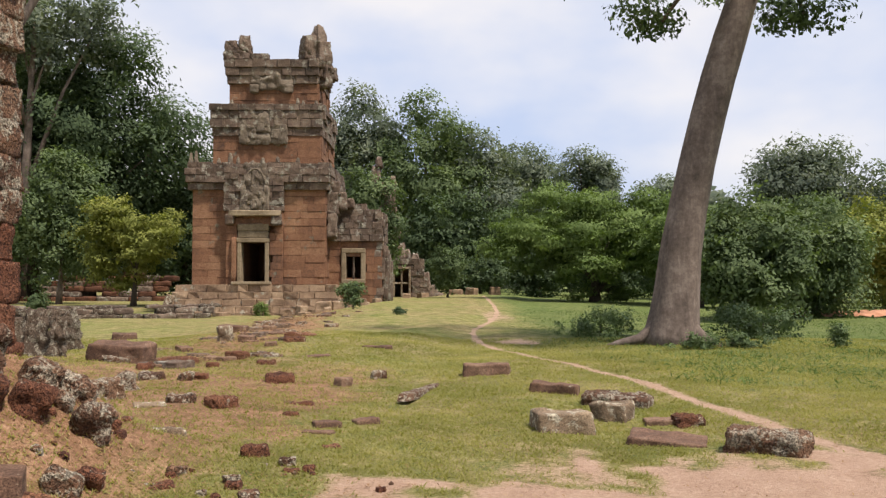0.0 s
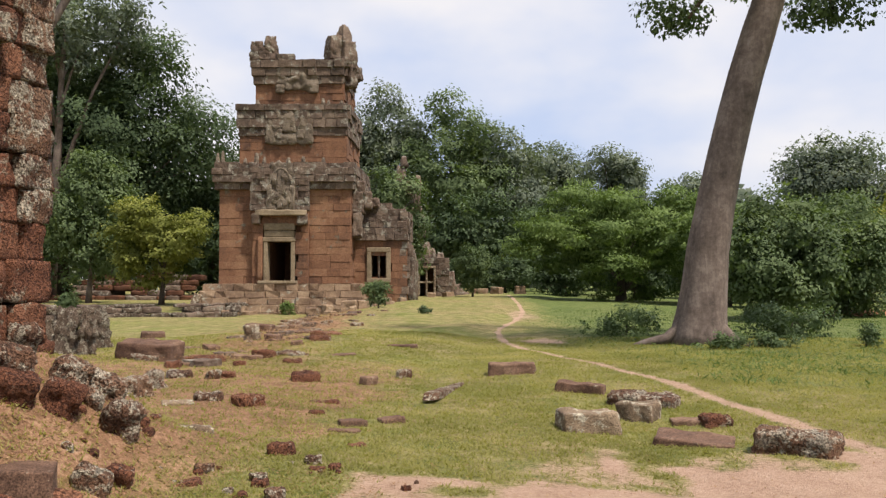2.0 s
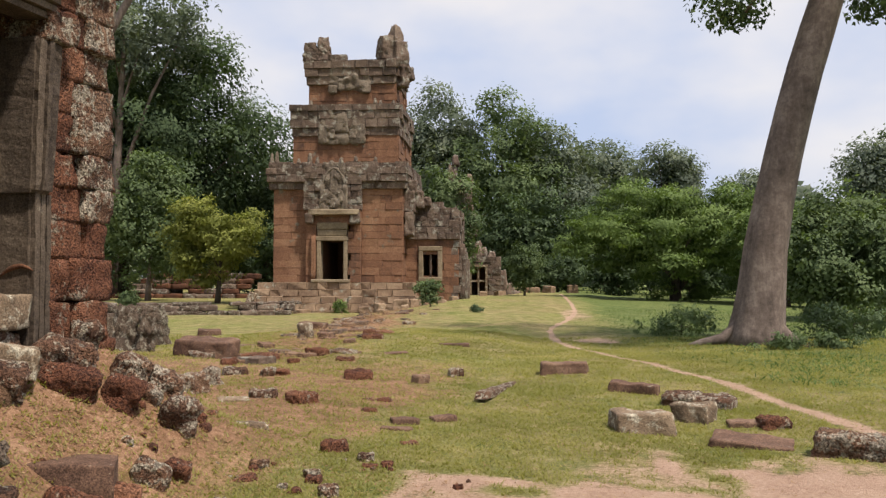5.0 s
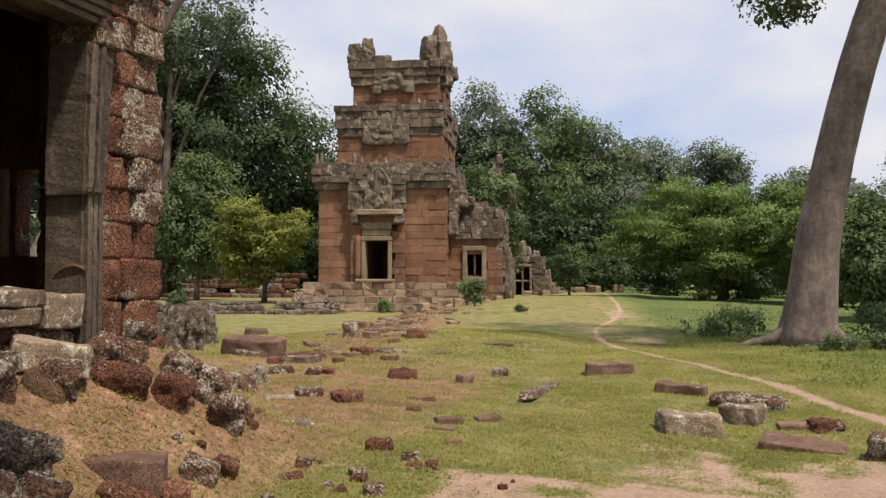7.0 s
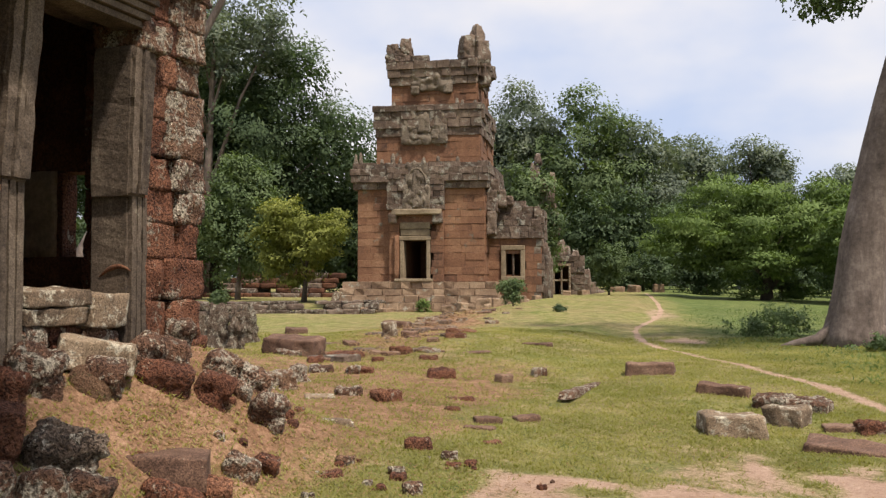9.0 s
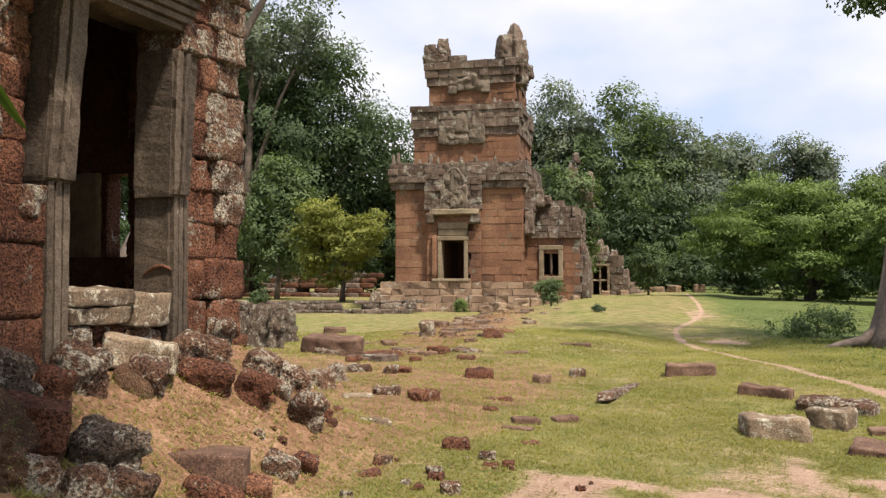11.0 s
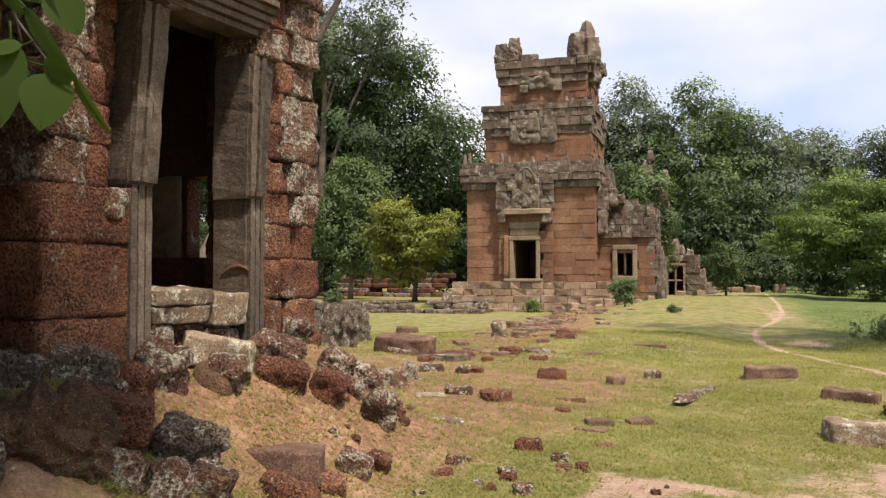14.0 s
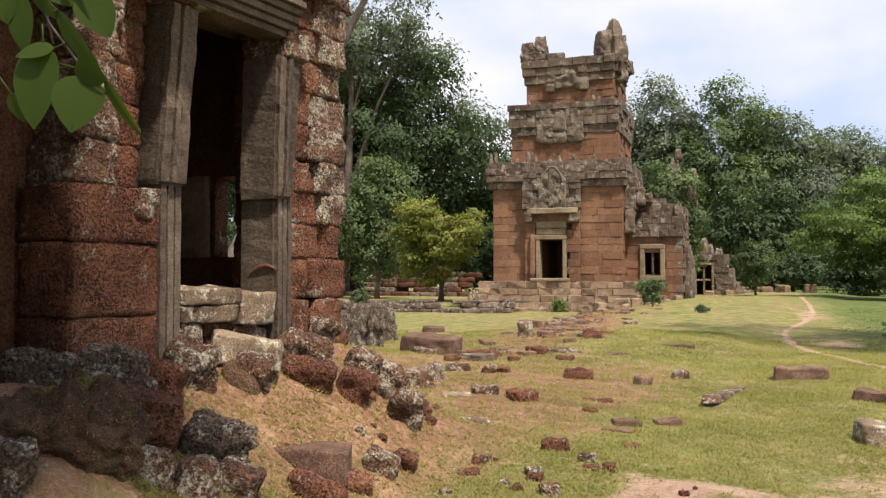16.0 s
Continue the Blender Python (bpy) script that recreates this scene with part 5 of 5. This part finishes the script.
stone("laterite_block", -1.06, 8.20, 0.18, 0.13, 0.04, 32, RED_LATERITE, "small laterite lump in the grass", 41)
stone("laterite_block", -2.17, 6.51, 0.29, 0.21, 0.03, 23, RED_LATERITE, "flat red laterite piece in the soil", 42)
stone("laterite_block", -1.24, 7.06, 0.15, 0.13, 0.03, 14, RED_LATERITE, "flat red laterite chip in the soil", 43)
# stones on the bank before the near ruin
stone("laterite_block", -4.13, 4.09, 0.41, 0.21, 0.16, 44, GREY_STONE, "long lichened stone at the foot of the wall", 501, bank=True, lift=0.02)
stone("laterite_block", -3.95, 4.52, 0.46, 0.25, 0.17, 43, GREY_STONE, "mossy lichened stone at the foot of the wall", 502, bank=True, lift=0.02)
stone("laterite_block", -3.64, 4.43, 0.20, 0.14, 0.12, 44, GREY_STONE, "small lichened stone bedded in the bank", 503, bank=True, lift=0.02)
stone("laterite_block", -3.69, 5.00, 0.37, 0.26, 0.22, 44, LICHEN_LATERITE, "crumbling laterite block below the doorway", 504, bank=True, lift=0.02)
stone("laterite_block", -3.63, 4.62, 0.24, 0.19, 0.18, 32, RED_LATERITE, "eroded lump of dark red laterite in the bank", 505, bank=True, lift=0.02)
stone("laterite_block", -3.31, 4.11, 0.37, 0.26, 0.20, 36, RED_LATERITE, "large squared dark red laterite block in the bank", 506, lumps=0.025, corner=0.08, bank=True, lift=0.02)
stone("laterite_block", -3.06, 4.41, 0.43, 0.26, 0.24, 35, GREY_STONE, "dark knobbly boulder with grey lichen", 507, bank=True, lift=0.02)
stone("laterite_block", -2.95, 3.69, 0.24, 0.17, 0.13, 42, LICHEN_LATERITE, "lichened red laterite lump on the bank", 508, bank=True, lift=0.02)
stone("laterite_block", -2.77, 3.84, 0.23, 0.19, 0.17, 42, LICHEN_LATERITE, "lichened red laterite lump on the bank", 509, bank=True, lift=0.02)
stone("laterite_block", -2.74, 4.16, 0.27, 0.21, 0.15, 25, LICHEN_LATERITE, "lichened red laterite lump on the bank", 510, bank=True, lift=0.02)
stone("laterite_block", -3.09, 2.88, 0.19, 0.15, 0.20, 42, GREY_STONE, "dark lichened boulder on the bank", 511, bank=True, lift=0.02)
stone("laterite_block", -3.49, 5.50, 0.28, 0.22, 0.17, 30, LICHEN_LATERITE, "round lichened boulder on the bank", 512, bank=True, lift=0.02)
stone("sandstone_block", -2.89, 5.30, 0.58, 0.46, 0.07, 22, RED_SANDSTONE, "large flat-topped pale brown sandstone block", 513, 0.16, 2, 7, lumps=0.015, corner=0.05, lift=0.17)
stone("laterite_block", -2.59, 4.77, 0.35, 0.25, 0.13, 32, RED_LATERITE, "dark red laterite block at the foot of the bank", 514, bank=True, lift=0.02)
stone("laterite_block", -2.57, 5.41, 0.26, 0.18, 0.09, 32, RED_LATERITE, "sloping red laterite slab at the foot of the bank", 515, bank=True, lift=0.02)
stone("laterite_block", -2.59, 5.80, 0.25, 0.17, 0.13, 17, LICHEN_LATERITE, "crumbled red laterite rubble", 516, bank=True, lift=0.02)
stone("laterite_block", -2.50, 6.09, 0.22, 0.16, 0.11, 18, RED_LATERITE, "crumbled red laterite rubble", 517, bank=True, lift=0.02)
stone("laterite_block", -3.46, 6.25, 0.46, 0.32, 0.21, 28, LICHEN_LATERITE, "dark laterite block at the foot of the pier", 518, bank=True, lift=0.02)
stone("laterite_block", -3.33, 6.09, 0.44, 0.27, 0.14, 31, RED_LATERITE, "long laterite footing stone", 519, bank=True, lift=0.02)
stone("laterite_block", -3.59, 6.76, 0.26, 0.21, 0.24, 33, LICHEN_LATERITE, "lichened stone at the foot of the pier", 520, bank=True, lift=0.02)
stone("laterite_block", -3.22, 6.81, 0.32, 0.23, 0.14, 33, LICHEN_LATERITE, "dark lichened laterite block in a fallen row", 521, bank=True, lift=0.02)
stone("laterite_block", -3.04, 7.04, 0.33, 0.23, 0.14, 17, LICHEN_LATERITE, "laterite block in a fallen row", 522, bank=True, lift=0.02)
stone("laterite_block", -3.09, 6.39, 0.30, 0.24, 0.20, 26, RED_LATERITE, "red laterite boulder at the foot of the bank", 524, bank=True, lift=0.02)
stone("laterite_block", -2.76, 6.67, 0.29, 0.23, 0.21, 26, LICHEN_LATERITE, "knobbly laterite lump with pale lichen", 525, bank=True, lift=0.02)
stone("laterite_block", -2.69, 6.99, 0.12, 0.09, 0.06, 27, RED_LATERITE, "small laterite lump beside a larger one", 526, bank=True, lift=0.02)
stone("laterite_block", -3.02, 6.76, 0.17, 0.14, 0.09, 16, LICHEN_LATERITE, "small lichened laterite piece", 527, bank=True, lift=0.02)
stone("sandstone_block", -3.62, 5.60, 0.55, 0.30, 0.20, 33, PALE_BLOCK, "pale lichened block leaning below the doorway", 540, 0.02, 0, 9, lumps=0.02, corner=0.06, lift=0.20)
stone("laterite_block", -3.50, 5.40, 0.30, 0.22, 0.10, 30, EARTH_MOUND, "lump of baked earth under a lichened boulder", 541, 0.2, lumps=0.03, corner=0.4, bank=True, lift=0.02)
stone("laterite_block", -9.65, 19.31, 0.54, 0.34, 0.79, 36, GREY_STONE, "dark stone behind the pier foot", 66)
stone("sandstone_block", -7.60, 15.94, 0.58, 0.24, 0.89, 33, GREY_STONE, "upright pointed stone slab grey with lichen", 67, taper=0.45, lumps=0.12)
stone("sandstone_block", -7.22, 15.99, 0.38, 0.20, 0.86, 18, GREY_STONE, "upright pointed stone slab grey with lichen", 68, taper=0.45, lumps=0.12)
stone("sandstone_block", -8.87, 20.59, 0.40, 0.21, 0.96, 31, GREY_STONE, "upright pointed stone slab grey with lichen", 69, taper=0.45, lumps=0.12)
stone("laterite_block", -4.98, 14.34, 0.29, 0.24, 0.12, 27, RED_LATERITE, "low laterite piece in the rubble strip", 70)
stone("laterite_block", -4.74, 15.25, 0.44, 0.37, 0.14, 35, RED_LATERITE, "low laterite piece in the rubble strip", 71)
stone("laterite_block", -3.89, 16.18, 0.42, 0.35, 0.14, -4, RED_LATERITE, "low laterite piece in the rubble strip", 72)
stone("laterite_block", -4.02, 14.97, 0.23, 0.20, 0.09, 23, RED_LATERITE, "low laterite piece in the rubble strip", 73)
stone("laterite_block", -3.17, 15.37, 0.35, 0.29, 0.07, 3, RED_LATERITE, "low laterite piece in the rubble strip", 74)
stone("laterite_block", -3.36, 19.41, 0.49, 0.31, 0.12, 17, RED_LATERITE, "low laterite piece by the tower steps", 75)
stone("laterite_block", -3.49, 21.01, 0.79, 0.49, 0.11, 1, RED_LATERITE, "low laterite piece by the tower steps", 76)
def build_mound():
    """A swollen lump of mossy earth and crumbled laterite, undercut at its foot."""
    bm = worn_block(0.86, 0.66, 0.42, 77.0, 34, 0.13, 0.46, 9.0, 0.12)
    me = bpy.data.meshes.new("earth_mound")
    bm.to_mesh(me)
    bm.free()
    me.materials.append(EARTH_MOUND)
    ob = new("earth_mound", me)
    ob.matrix_world = pose(-3.36, 3.45, ground(-3.36, 3.45) - 0.20, 4, 0, 44)
    tagged(ob, "swollen mound of dark mossy earth and crumbled laterite", "earth mound")
    rng = np.random.default_rng(17)
    spots = [v for v in me.vertices if v.normal.z > 0.15]
    for name, mat, n, size in (("litter", DRY_LEAF, 700, 0.017), ("moss", GRASS_BLADE, 900, 0.018)):
        picks = [spots[i] for i in rng.integers(0, len(spots), n)]
        p = np.array([v.co for v in picks]) + rng.normal(0, 0.012, (n, 3))
        tagged(part(name, leaf_mesh(name, p, np.array([v.normal for v in picks]), size, mat, rng, 0.05, 0.35, False), mat, ob), kind="stuff")


build_mound()
# a long laterite beam set slantwise in the slope
stone("laterite_beam", -0.27, 12.42, 0.20, 2.70, 0.05, -10, LICHEN_LATERITE, "long narrow laterite beam sunk slantwise in the grass", 201, 0.06)
# rubble at the foot of the tower and along the terrace
for k, (x, y, w, h) in enumerate(((-14.4, 43.6, 0.5, 0.25), (-13.6, 43.9, 0.7, 0.2), (-12.6, 43.6, 0.6, 0.22), (-11.3, 43.7, 0.9, 0.18), (-8.0, 43.5, 0.8, 0.35), (-7.2, 43.4, 0.6, 0.5), (-6.6, 43.6, 0.7, 0.3),
                                  (-6.1, 43.9, 0.8, 0.6), (-5.4, 44.3, 0.7, 0.45), (-5.0, 44.9, 0.6, 0.5), (-4.3, 45.4, 0.5, 0.35), (-5.8, 43.0, 0.5, 0.25), (-3.6, 46.2, 0.5, 0.25), (-6.9, 42.6, 0.6, 0.2),
                                  (-4.0, 44.0, 0.4, 0.2), (-12.6, 42.2, 0.6, 0.35), (-12.0, 41.8, 0.4, 0.3), (-13.2, 42.6, 0.5, 0.3), (-2.6, 61.0, 0.8, 0.3), (-1.4, 60.5, 0.9, 0.35), (2.2, 66, 0.9, 0.5), (1.0, 67, 1.1, 0.4), (4.0, 66, 0.8, 0.6))):
    stone("rubble_block", x, y, w, w * 0.7, h, 25 * k, PLINTH_STONE, "tumbled weathered building stone in the grass", 220 + k, group="tumbled building stones")
stone("boundary_stone", -14.1, 43.0, 0.42, 0.22, 1.15, 8, PALE_BLOCK, "upright pale pointed stone beside the tower steps", 260, 0.1, 0, 14, 0.05, 0.3)
# loose pieces in the strip of rubble before the tower
r = random.Random(12)
for k in range(95):
    y = 14.5 + 24 * r.random() ** 1.2
    x = -4.3 - 0.055 * (y - 15) + r.gauss(0, 0.75)
    w = r.uniform(0.15, 0.6)
    stone("rubble_block", x, y, w, w * r.uniform(0.5, 0.9), w * r.uniform(0.10, 0.28), r.uniform(0, 180), r.choice((LATERITE_CAP, LICHEN_LATERITE, RED_SANDSTONE)), "small broken piece of laterite among dry litter", 300 + k, group="rubble strip")
for k in range(90):
    s = r.uniform(-3.4, 1.6)
    q = r.uniform(0.2, 3.2)
    x, y = RUIN_X + 0.156 * s + 0.988 * q, RUIN_Y + 0.988 * s - 0.156 * q
    w = 0.03 + 0.12 * r.random() ** 2
    stone("rubble_chip", x, y, w, w * 0.8, w * 0.5, r.uniform(0, 180), r.choice((RED_LATERITE, LICHEN_LATERITE)), "small chip of laterite on the earth bank", 400 + k, 0.015, group="chips on the bank")


# ---------------------------------------------------------------- low terrace wall, far ruins
def build_low_wall():
    wall = thing("terrace_wall", (-11.9, 42.0, -0.12), 28.8, "low terrace wall of dark lichened stone courses", "wall")
    r = random.Random(8)
    for row, (z, h) in enumerate(((-0.3, 0.42), (0.10, 0.30), (0.38, 0.14))):
        x = -17.0
        while x < 0:
            w = r.uniform(0.6, 1.3)
            if r.random() > (0.0, 0.08, 0.45)[row]:
                ob = part("wall_stone", worn_block(w - 0.02, 0.7, h, 500 + x + row, 6, 0.07, 0.2, 3.0), GREY_STONE if r.random() < 0.6 else LATERITE_CAP, wall)
                place(ob, x + w / 2, 0.16 * row + r.uniform(-0.08, 0.08), z)
            x += w


build_low_wall()


def build_left_ruin():
    ruin = thing("collapsed_terrace", (-25.0, 66.0, 0.0), 4, "collapsed grey stone terrace under the trees, coloured dark for their shade", "ruin")
    r = random.Random(18)
    for row in range(6):
        x = -7.5 + 0.7 * row
        while x < 6.5 - 0.9 * row:
            w = r.uniform(0.7, 1.6)
            if r.random() > 0.10 + 0.09 * row:
                # dark materials put the shade of the trees into the stones' colour
                place(part("terrace_stone", worn_block(w, 1.0, 0.42, 600 + x + row, 4, 0.08, 0.2, 2.0), r.choice((SHADE_LATERITE, SHADE_LATERITE, LATERITE_CAP)), ruin), x + w / 2, 0.35 * row, 0.40 * row - 0.1, 0, 0, r.uniform(-6, 6))
            x += w


build_left_ruin()


def build_far_ruin():
    ruin = thing("far_ruin", (-3.0, 64.0, 0.0), 0, "overgrown second laterite tower with a pale door frame", "ruin")
    wall = part("wall", boxes((-2.6, -0.75, 0.25, 4.0, 0.0, 3.0), (0.55, 1.5, 0.25, 4.0, 0.0, 2.9), (-0.75, 0.55, 0.25, 4.0, 2.5, 3.0), (-0.75, 0.55, 3.0, 4.0, 0, 2.6)), LATERITE_WALL, ruin)
    courses(wall, LATERITE_CAP, -2.6, 1.6, 0.2, 3.2, 0.0, 0.42, 0.7, 0.06, 0.4, holes=((-0.75, 0.55, 0.0, 2.55),), seed=140)
    part("door_frame", boxes((-0.78, -0.62, -0.1, 0.25, 0.3, 2.5), (0.42, 0.58, -0.1, 0.25, 0.3, 2.5), (-0.8, 0.6, -0.12, 0.25, 2.42, 2.58), (-0.62, 0.42, 0.0, 0.2, 1.30, 1.42), (-0.16, -0.04, 0.0, 0.2, 0.3, 2.42), bevel=0.015), PALE_BLOCK, ruin, "pale timber-propped stone door frame")
    spire = part("broken_tower", worn_block(2.4, 2.4, 8.6, 701, 9, 0.35, 0.08, 0.9, 0.5), LATERITE_CAP, ruin, "broken brown tower stump behind creepers")
    place(spire, -1.6, 3.0, 0.0)
    r = random.Random(33)
    for k in range(44):
        h = r.random()
        place(part("stone_block", worn_block(r.uniform(0.5, 0.9), 0.7, r.uniform(0.35, 0.6), 710 + k, 4, 0.08, 0.2, 2.5), LATERITE_CAP, ruin),
              -1.6 + (1.35 - 0.7 * h) * r.uniform(-1, 1), 1.6 + 0.3 * r.random() + 0.9 * h, 3.0 + 6.0 * h, 0, 0, r.uniform(-10, 10))
    for k, (x, z, w, h) in enumerate(((-2.1, 8.7, 0.9, 1.6), (-1.9, 10.1, 0.55, 0.9), (-0.9, 7.0, 0.6, 1.8), (-0.8, 8.5, 0.45, 1.0), (0.2, 3.0, 0.8, 0.9), (0.9, 3.0, 0.6, 0.6), (-0.2, 3.1, 0.7, 1.3), (1.7, 0.1, 0.8, 2.1), (2.2, 0.0, 0.9, 1.2), (2.8, 0, 0.8, 0.6))):
        place(part("broken_masonry", worn_block(w, 0.9, h, 760 + k, 5, 0.14, 0.22, 2.5, 0.3), LATERITE_CAP, ruin), x, 1.0, z)


build_far_ruin()


# ---------------------------------------------------------------- earth bank and fence far right
def build_track():
    bm = bmesh.new()
    bmesh.ops.create_grid(bm, x_segments=40, y_segments=6, size=1.0)
    for v in bm.verts:
        x, y = 21.2 + v.co.x * 6.6, 37.0 + v.co.y * 1.6
        v.co = (x, y + 0.25 * math.sin(x), ground(x, y) + 0.05 + 0.22 * (1 - v.co.y ** 2) + 0.03 * math.sin(7 * x))
    me = bpy.data.meshes.new("earth_track")
    bm.to_mesh(me)
    bm.free()
    m = Nodes("red_track_earth")
    p = m.position()
    me.materials.append(m.done(m.ramp(m.noise(p, 3.0, 5.0, 0.7), (0.3, (0.30, 0.13, 0.07)), (0.6, (0.46, 0.24, 0.15))), 0.95))
    tagged(new("earth_track", me), "bank of bare red earth beside the road", "track", kind="structure")


build_track()


# ---------------------------------------------------------------- dry litter
def build_litter():
    rng = np.random.default_rng(41)
    pts = []
    while len(pts) < 24000:
        if rng.random() < 0.5:
            y = 15 + 22 * rng.random() ** 1.3
            x = -4.4 - 0.055 * (y - 15) + rng.normal(0, 0.9)
            h = rng.random() ** 2 * 0.16
        else:
            y = 4 + 12 * rng.random()
            x = rng.uniform(-0.6 * y, 0.55 * y)
            h = 0.012 * rng.random()
            if rng.random() > 0.35 + 0.6 * bareness(x, y)[1]:
                continue
        pts.append((x, y, ground(x, y) + 0.006 + h))
    for k in range(7000):
        s, q = rng.uniform(-4.2, 1.2), rng.uniform(0.05, 3.4)
        x, y = RUIN_X + 0.156 * s + 0.988 * q, RUIN_Y + 0.988 * s - 0.156 * q
        pts.append((x, y, ground(x, y) + 0.005 + 0.015 * rng.random()))
    p = np.array(pts)
    o = np.tile([0.0, 0.0, 1.0], (len(p), 1))
    size = 0.020 + 0.0011 * p[:, 1]
    tagged(new("leaf_litter", leaf_mesh("leaf_litter", p, o, size, DRY_LEAF, rng, 0.05, 0.4, False)), "dry brown leaves and brush on the ground", "litter", kind="stuff")


build_litter()


# ---------------------------------------------------------------- branch hanging close to the camera
def big_leaf(length, width, fold, curl):
    """A broad rounded leaf from its stalk at the origin along +x, folded on its midrib."""
    bm = bmesh.new()
    n = 8
    mid, left, right = [], [], []
    for i in range(n + 1):
        k = i / n
        w = width * 0.5 * math.sin(math.pi * min(1.0, k ** 0.75)) ** 0.8 if 0 < k < 1 else 0.0
        z = -curl * length * k * k
        mid.append(bm.verts.new((length * k, 0, z)))
        left.append(bm.verts.new((length * k, w, z + fold * w)))
        right.append(bm.verts.new((length * k, -w, z + fold * w)))
    for i in range(n):
        for side in (left, right):
            f = bm.faces.new((mid[i], mid[i + 1], side[i + 1], side[i]))
            f.smooth = True
    bmesh.ops.remove_doubles(bm, verts=bm.verts[:], dist=1e-5)
    tube(bm, [(-0.03, 0, 0.01), (0, 0, -0.001), (length * 0.5, 0, -curl * length * 0.25 - 0.001), (length * 0.95, 0, -curl * length * 0.9)], [0.0016, 0.0016, 0.0011, 0.0005], 5)
    return bm


def build_branch():
    base = Vector((-1.51, 0.79, ground(-1.51, 0.79) - 0.09))
    sapling = thing("leafy_sapling", base, 0, "thin sapling with broad fresh green leaves on a drooping twig", "tree")
    # the spray hangs in an upright plane: a runs along it, b up
    mid = Vector((-0.4545, 1.3244, 1.650)) - base
    run, up = Vector((0.9411, 0.3381, 0.0)), Vector((0, 0, 1))
    face = run.cross(up)

    def at(a, b, out=0.0):
        return mid + run * a + up * b + face * out

    bm = bmesh.new()
    tube(bm, [(0, 0, 0), (0.02, 0.01, 0.8), (0.0, 0.03, 1.6), (-0.02, 0.06, 2.15), at(-0.86, 0.62), at(-0.74, 0.56), at(-0.70, 0.46)], [0.022, 0.018, 0.014, 0.009, 0.006, 0.004, 0.003], 8)
    tube(bm, [at(-0.70, 0.46), at(-0.683, 0.40), at(-0.672, 0.37), at(-0.664, 0.335)], [0.003, 0.0028, 0.0024, 0.0018], 6)
    tube(bm, [at(-0.672, 0.37), at(-0.645, 0.335), at(-0.62, 0.30), at(-0.607, 0.285)], [0.0022, 0.002, 0.0018, 0.0014], 6)
    tube(bm, [at(-0.69, 0.42), at(-0.668, 0.392), at(-0.657, 0.388)], [0.0022, 0.002, 0.0014], 6)
    part("stem", bm, DARK_BARK, sapling)
    r = random.Random(6)
    for a0, b0, a1, b1, width, roll, lean in (
            (-0.680, 0.335, -0.694, 0.193, 0.082, 8, 0.01), (-0.610, 0.283, -0.622, 0.186, 0.084, -10, 0.02), (-0.657, 0.390, -0.578, 0.270, 0.036, 34, 0.03),
            (-0.625, 0.293, -0.567, 0.268, 0.046, 28, 0.035), (-0.580, 0.280, -0.526, 0.177, 0.032, 46, 0.01), (-0.617, 0.425, -0.572, 0.350, 0.066, -18, -0.01),
            (-0.722, 0.420, -0.716, 0.320, 0.052, 14, 0.0), (-0.660, 0.328, -0.718, 0.312, 0.036, 30, 0.015), (-0.735, 0.255, -0.715, 0.205, 0.028, 20, 0.0),
            (-0.690, 0.470, -0.640, 0.405, 0.075, -24, -0.02), (-0.720, 0.500, -0.690, 0.415, 0.075, 10, 0.01), (-0.640, 0.470, -0.590, 0.420, 0.070, 20, 0.02),
            (-0.760, 0.460, -0.740, 0.370, 0.070, -12, 0.0), (-0.700, 0.440, -0.660, 0.372, 0.040, 40, 0.02)):
        p, q = at(a0, b0, lean * 0.3), at(a1, b1, lean + r.uniform(-0.015, 0.015))
        x = (q - p).normalized()
        z = (face - x * face.dot(x)).normalized()
        m = Matrix((x, z.cross(x), z)).transposed().to_4x4()
        leaf = part("leaf", big_leaf((q - p).length, width, 0.12, 0.10), LEAF_NEAR, sapling)
        leaf.matrix_local = Matrix.Translation(p) @ m @ Matrix.Rotation(radians(roll), 4, "X")


build_branch()
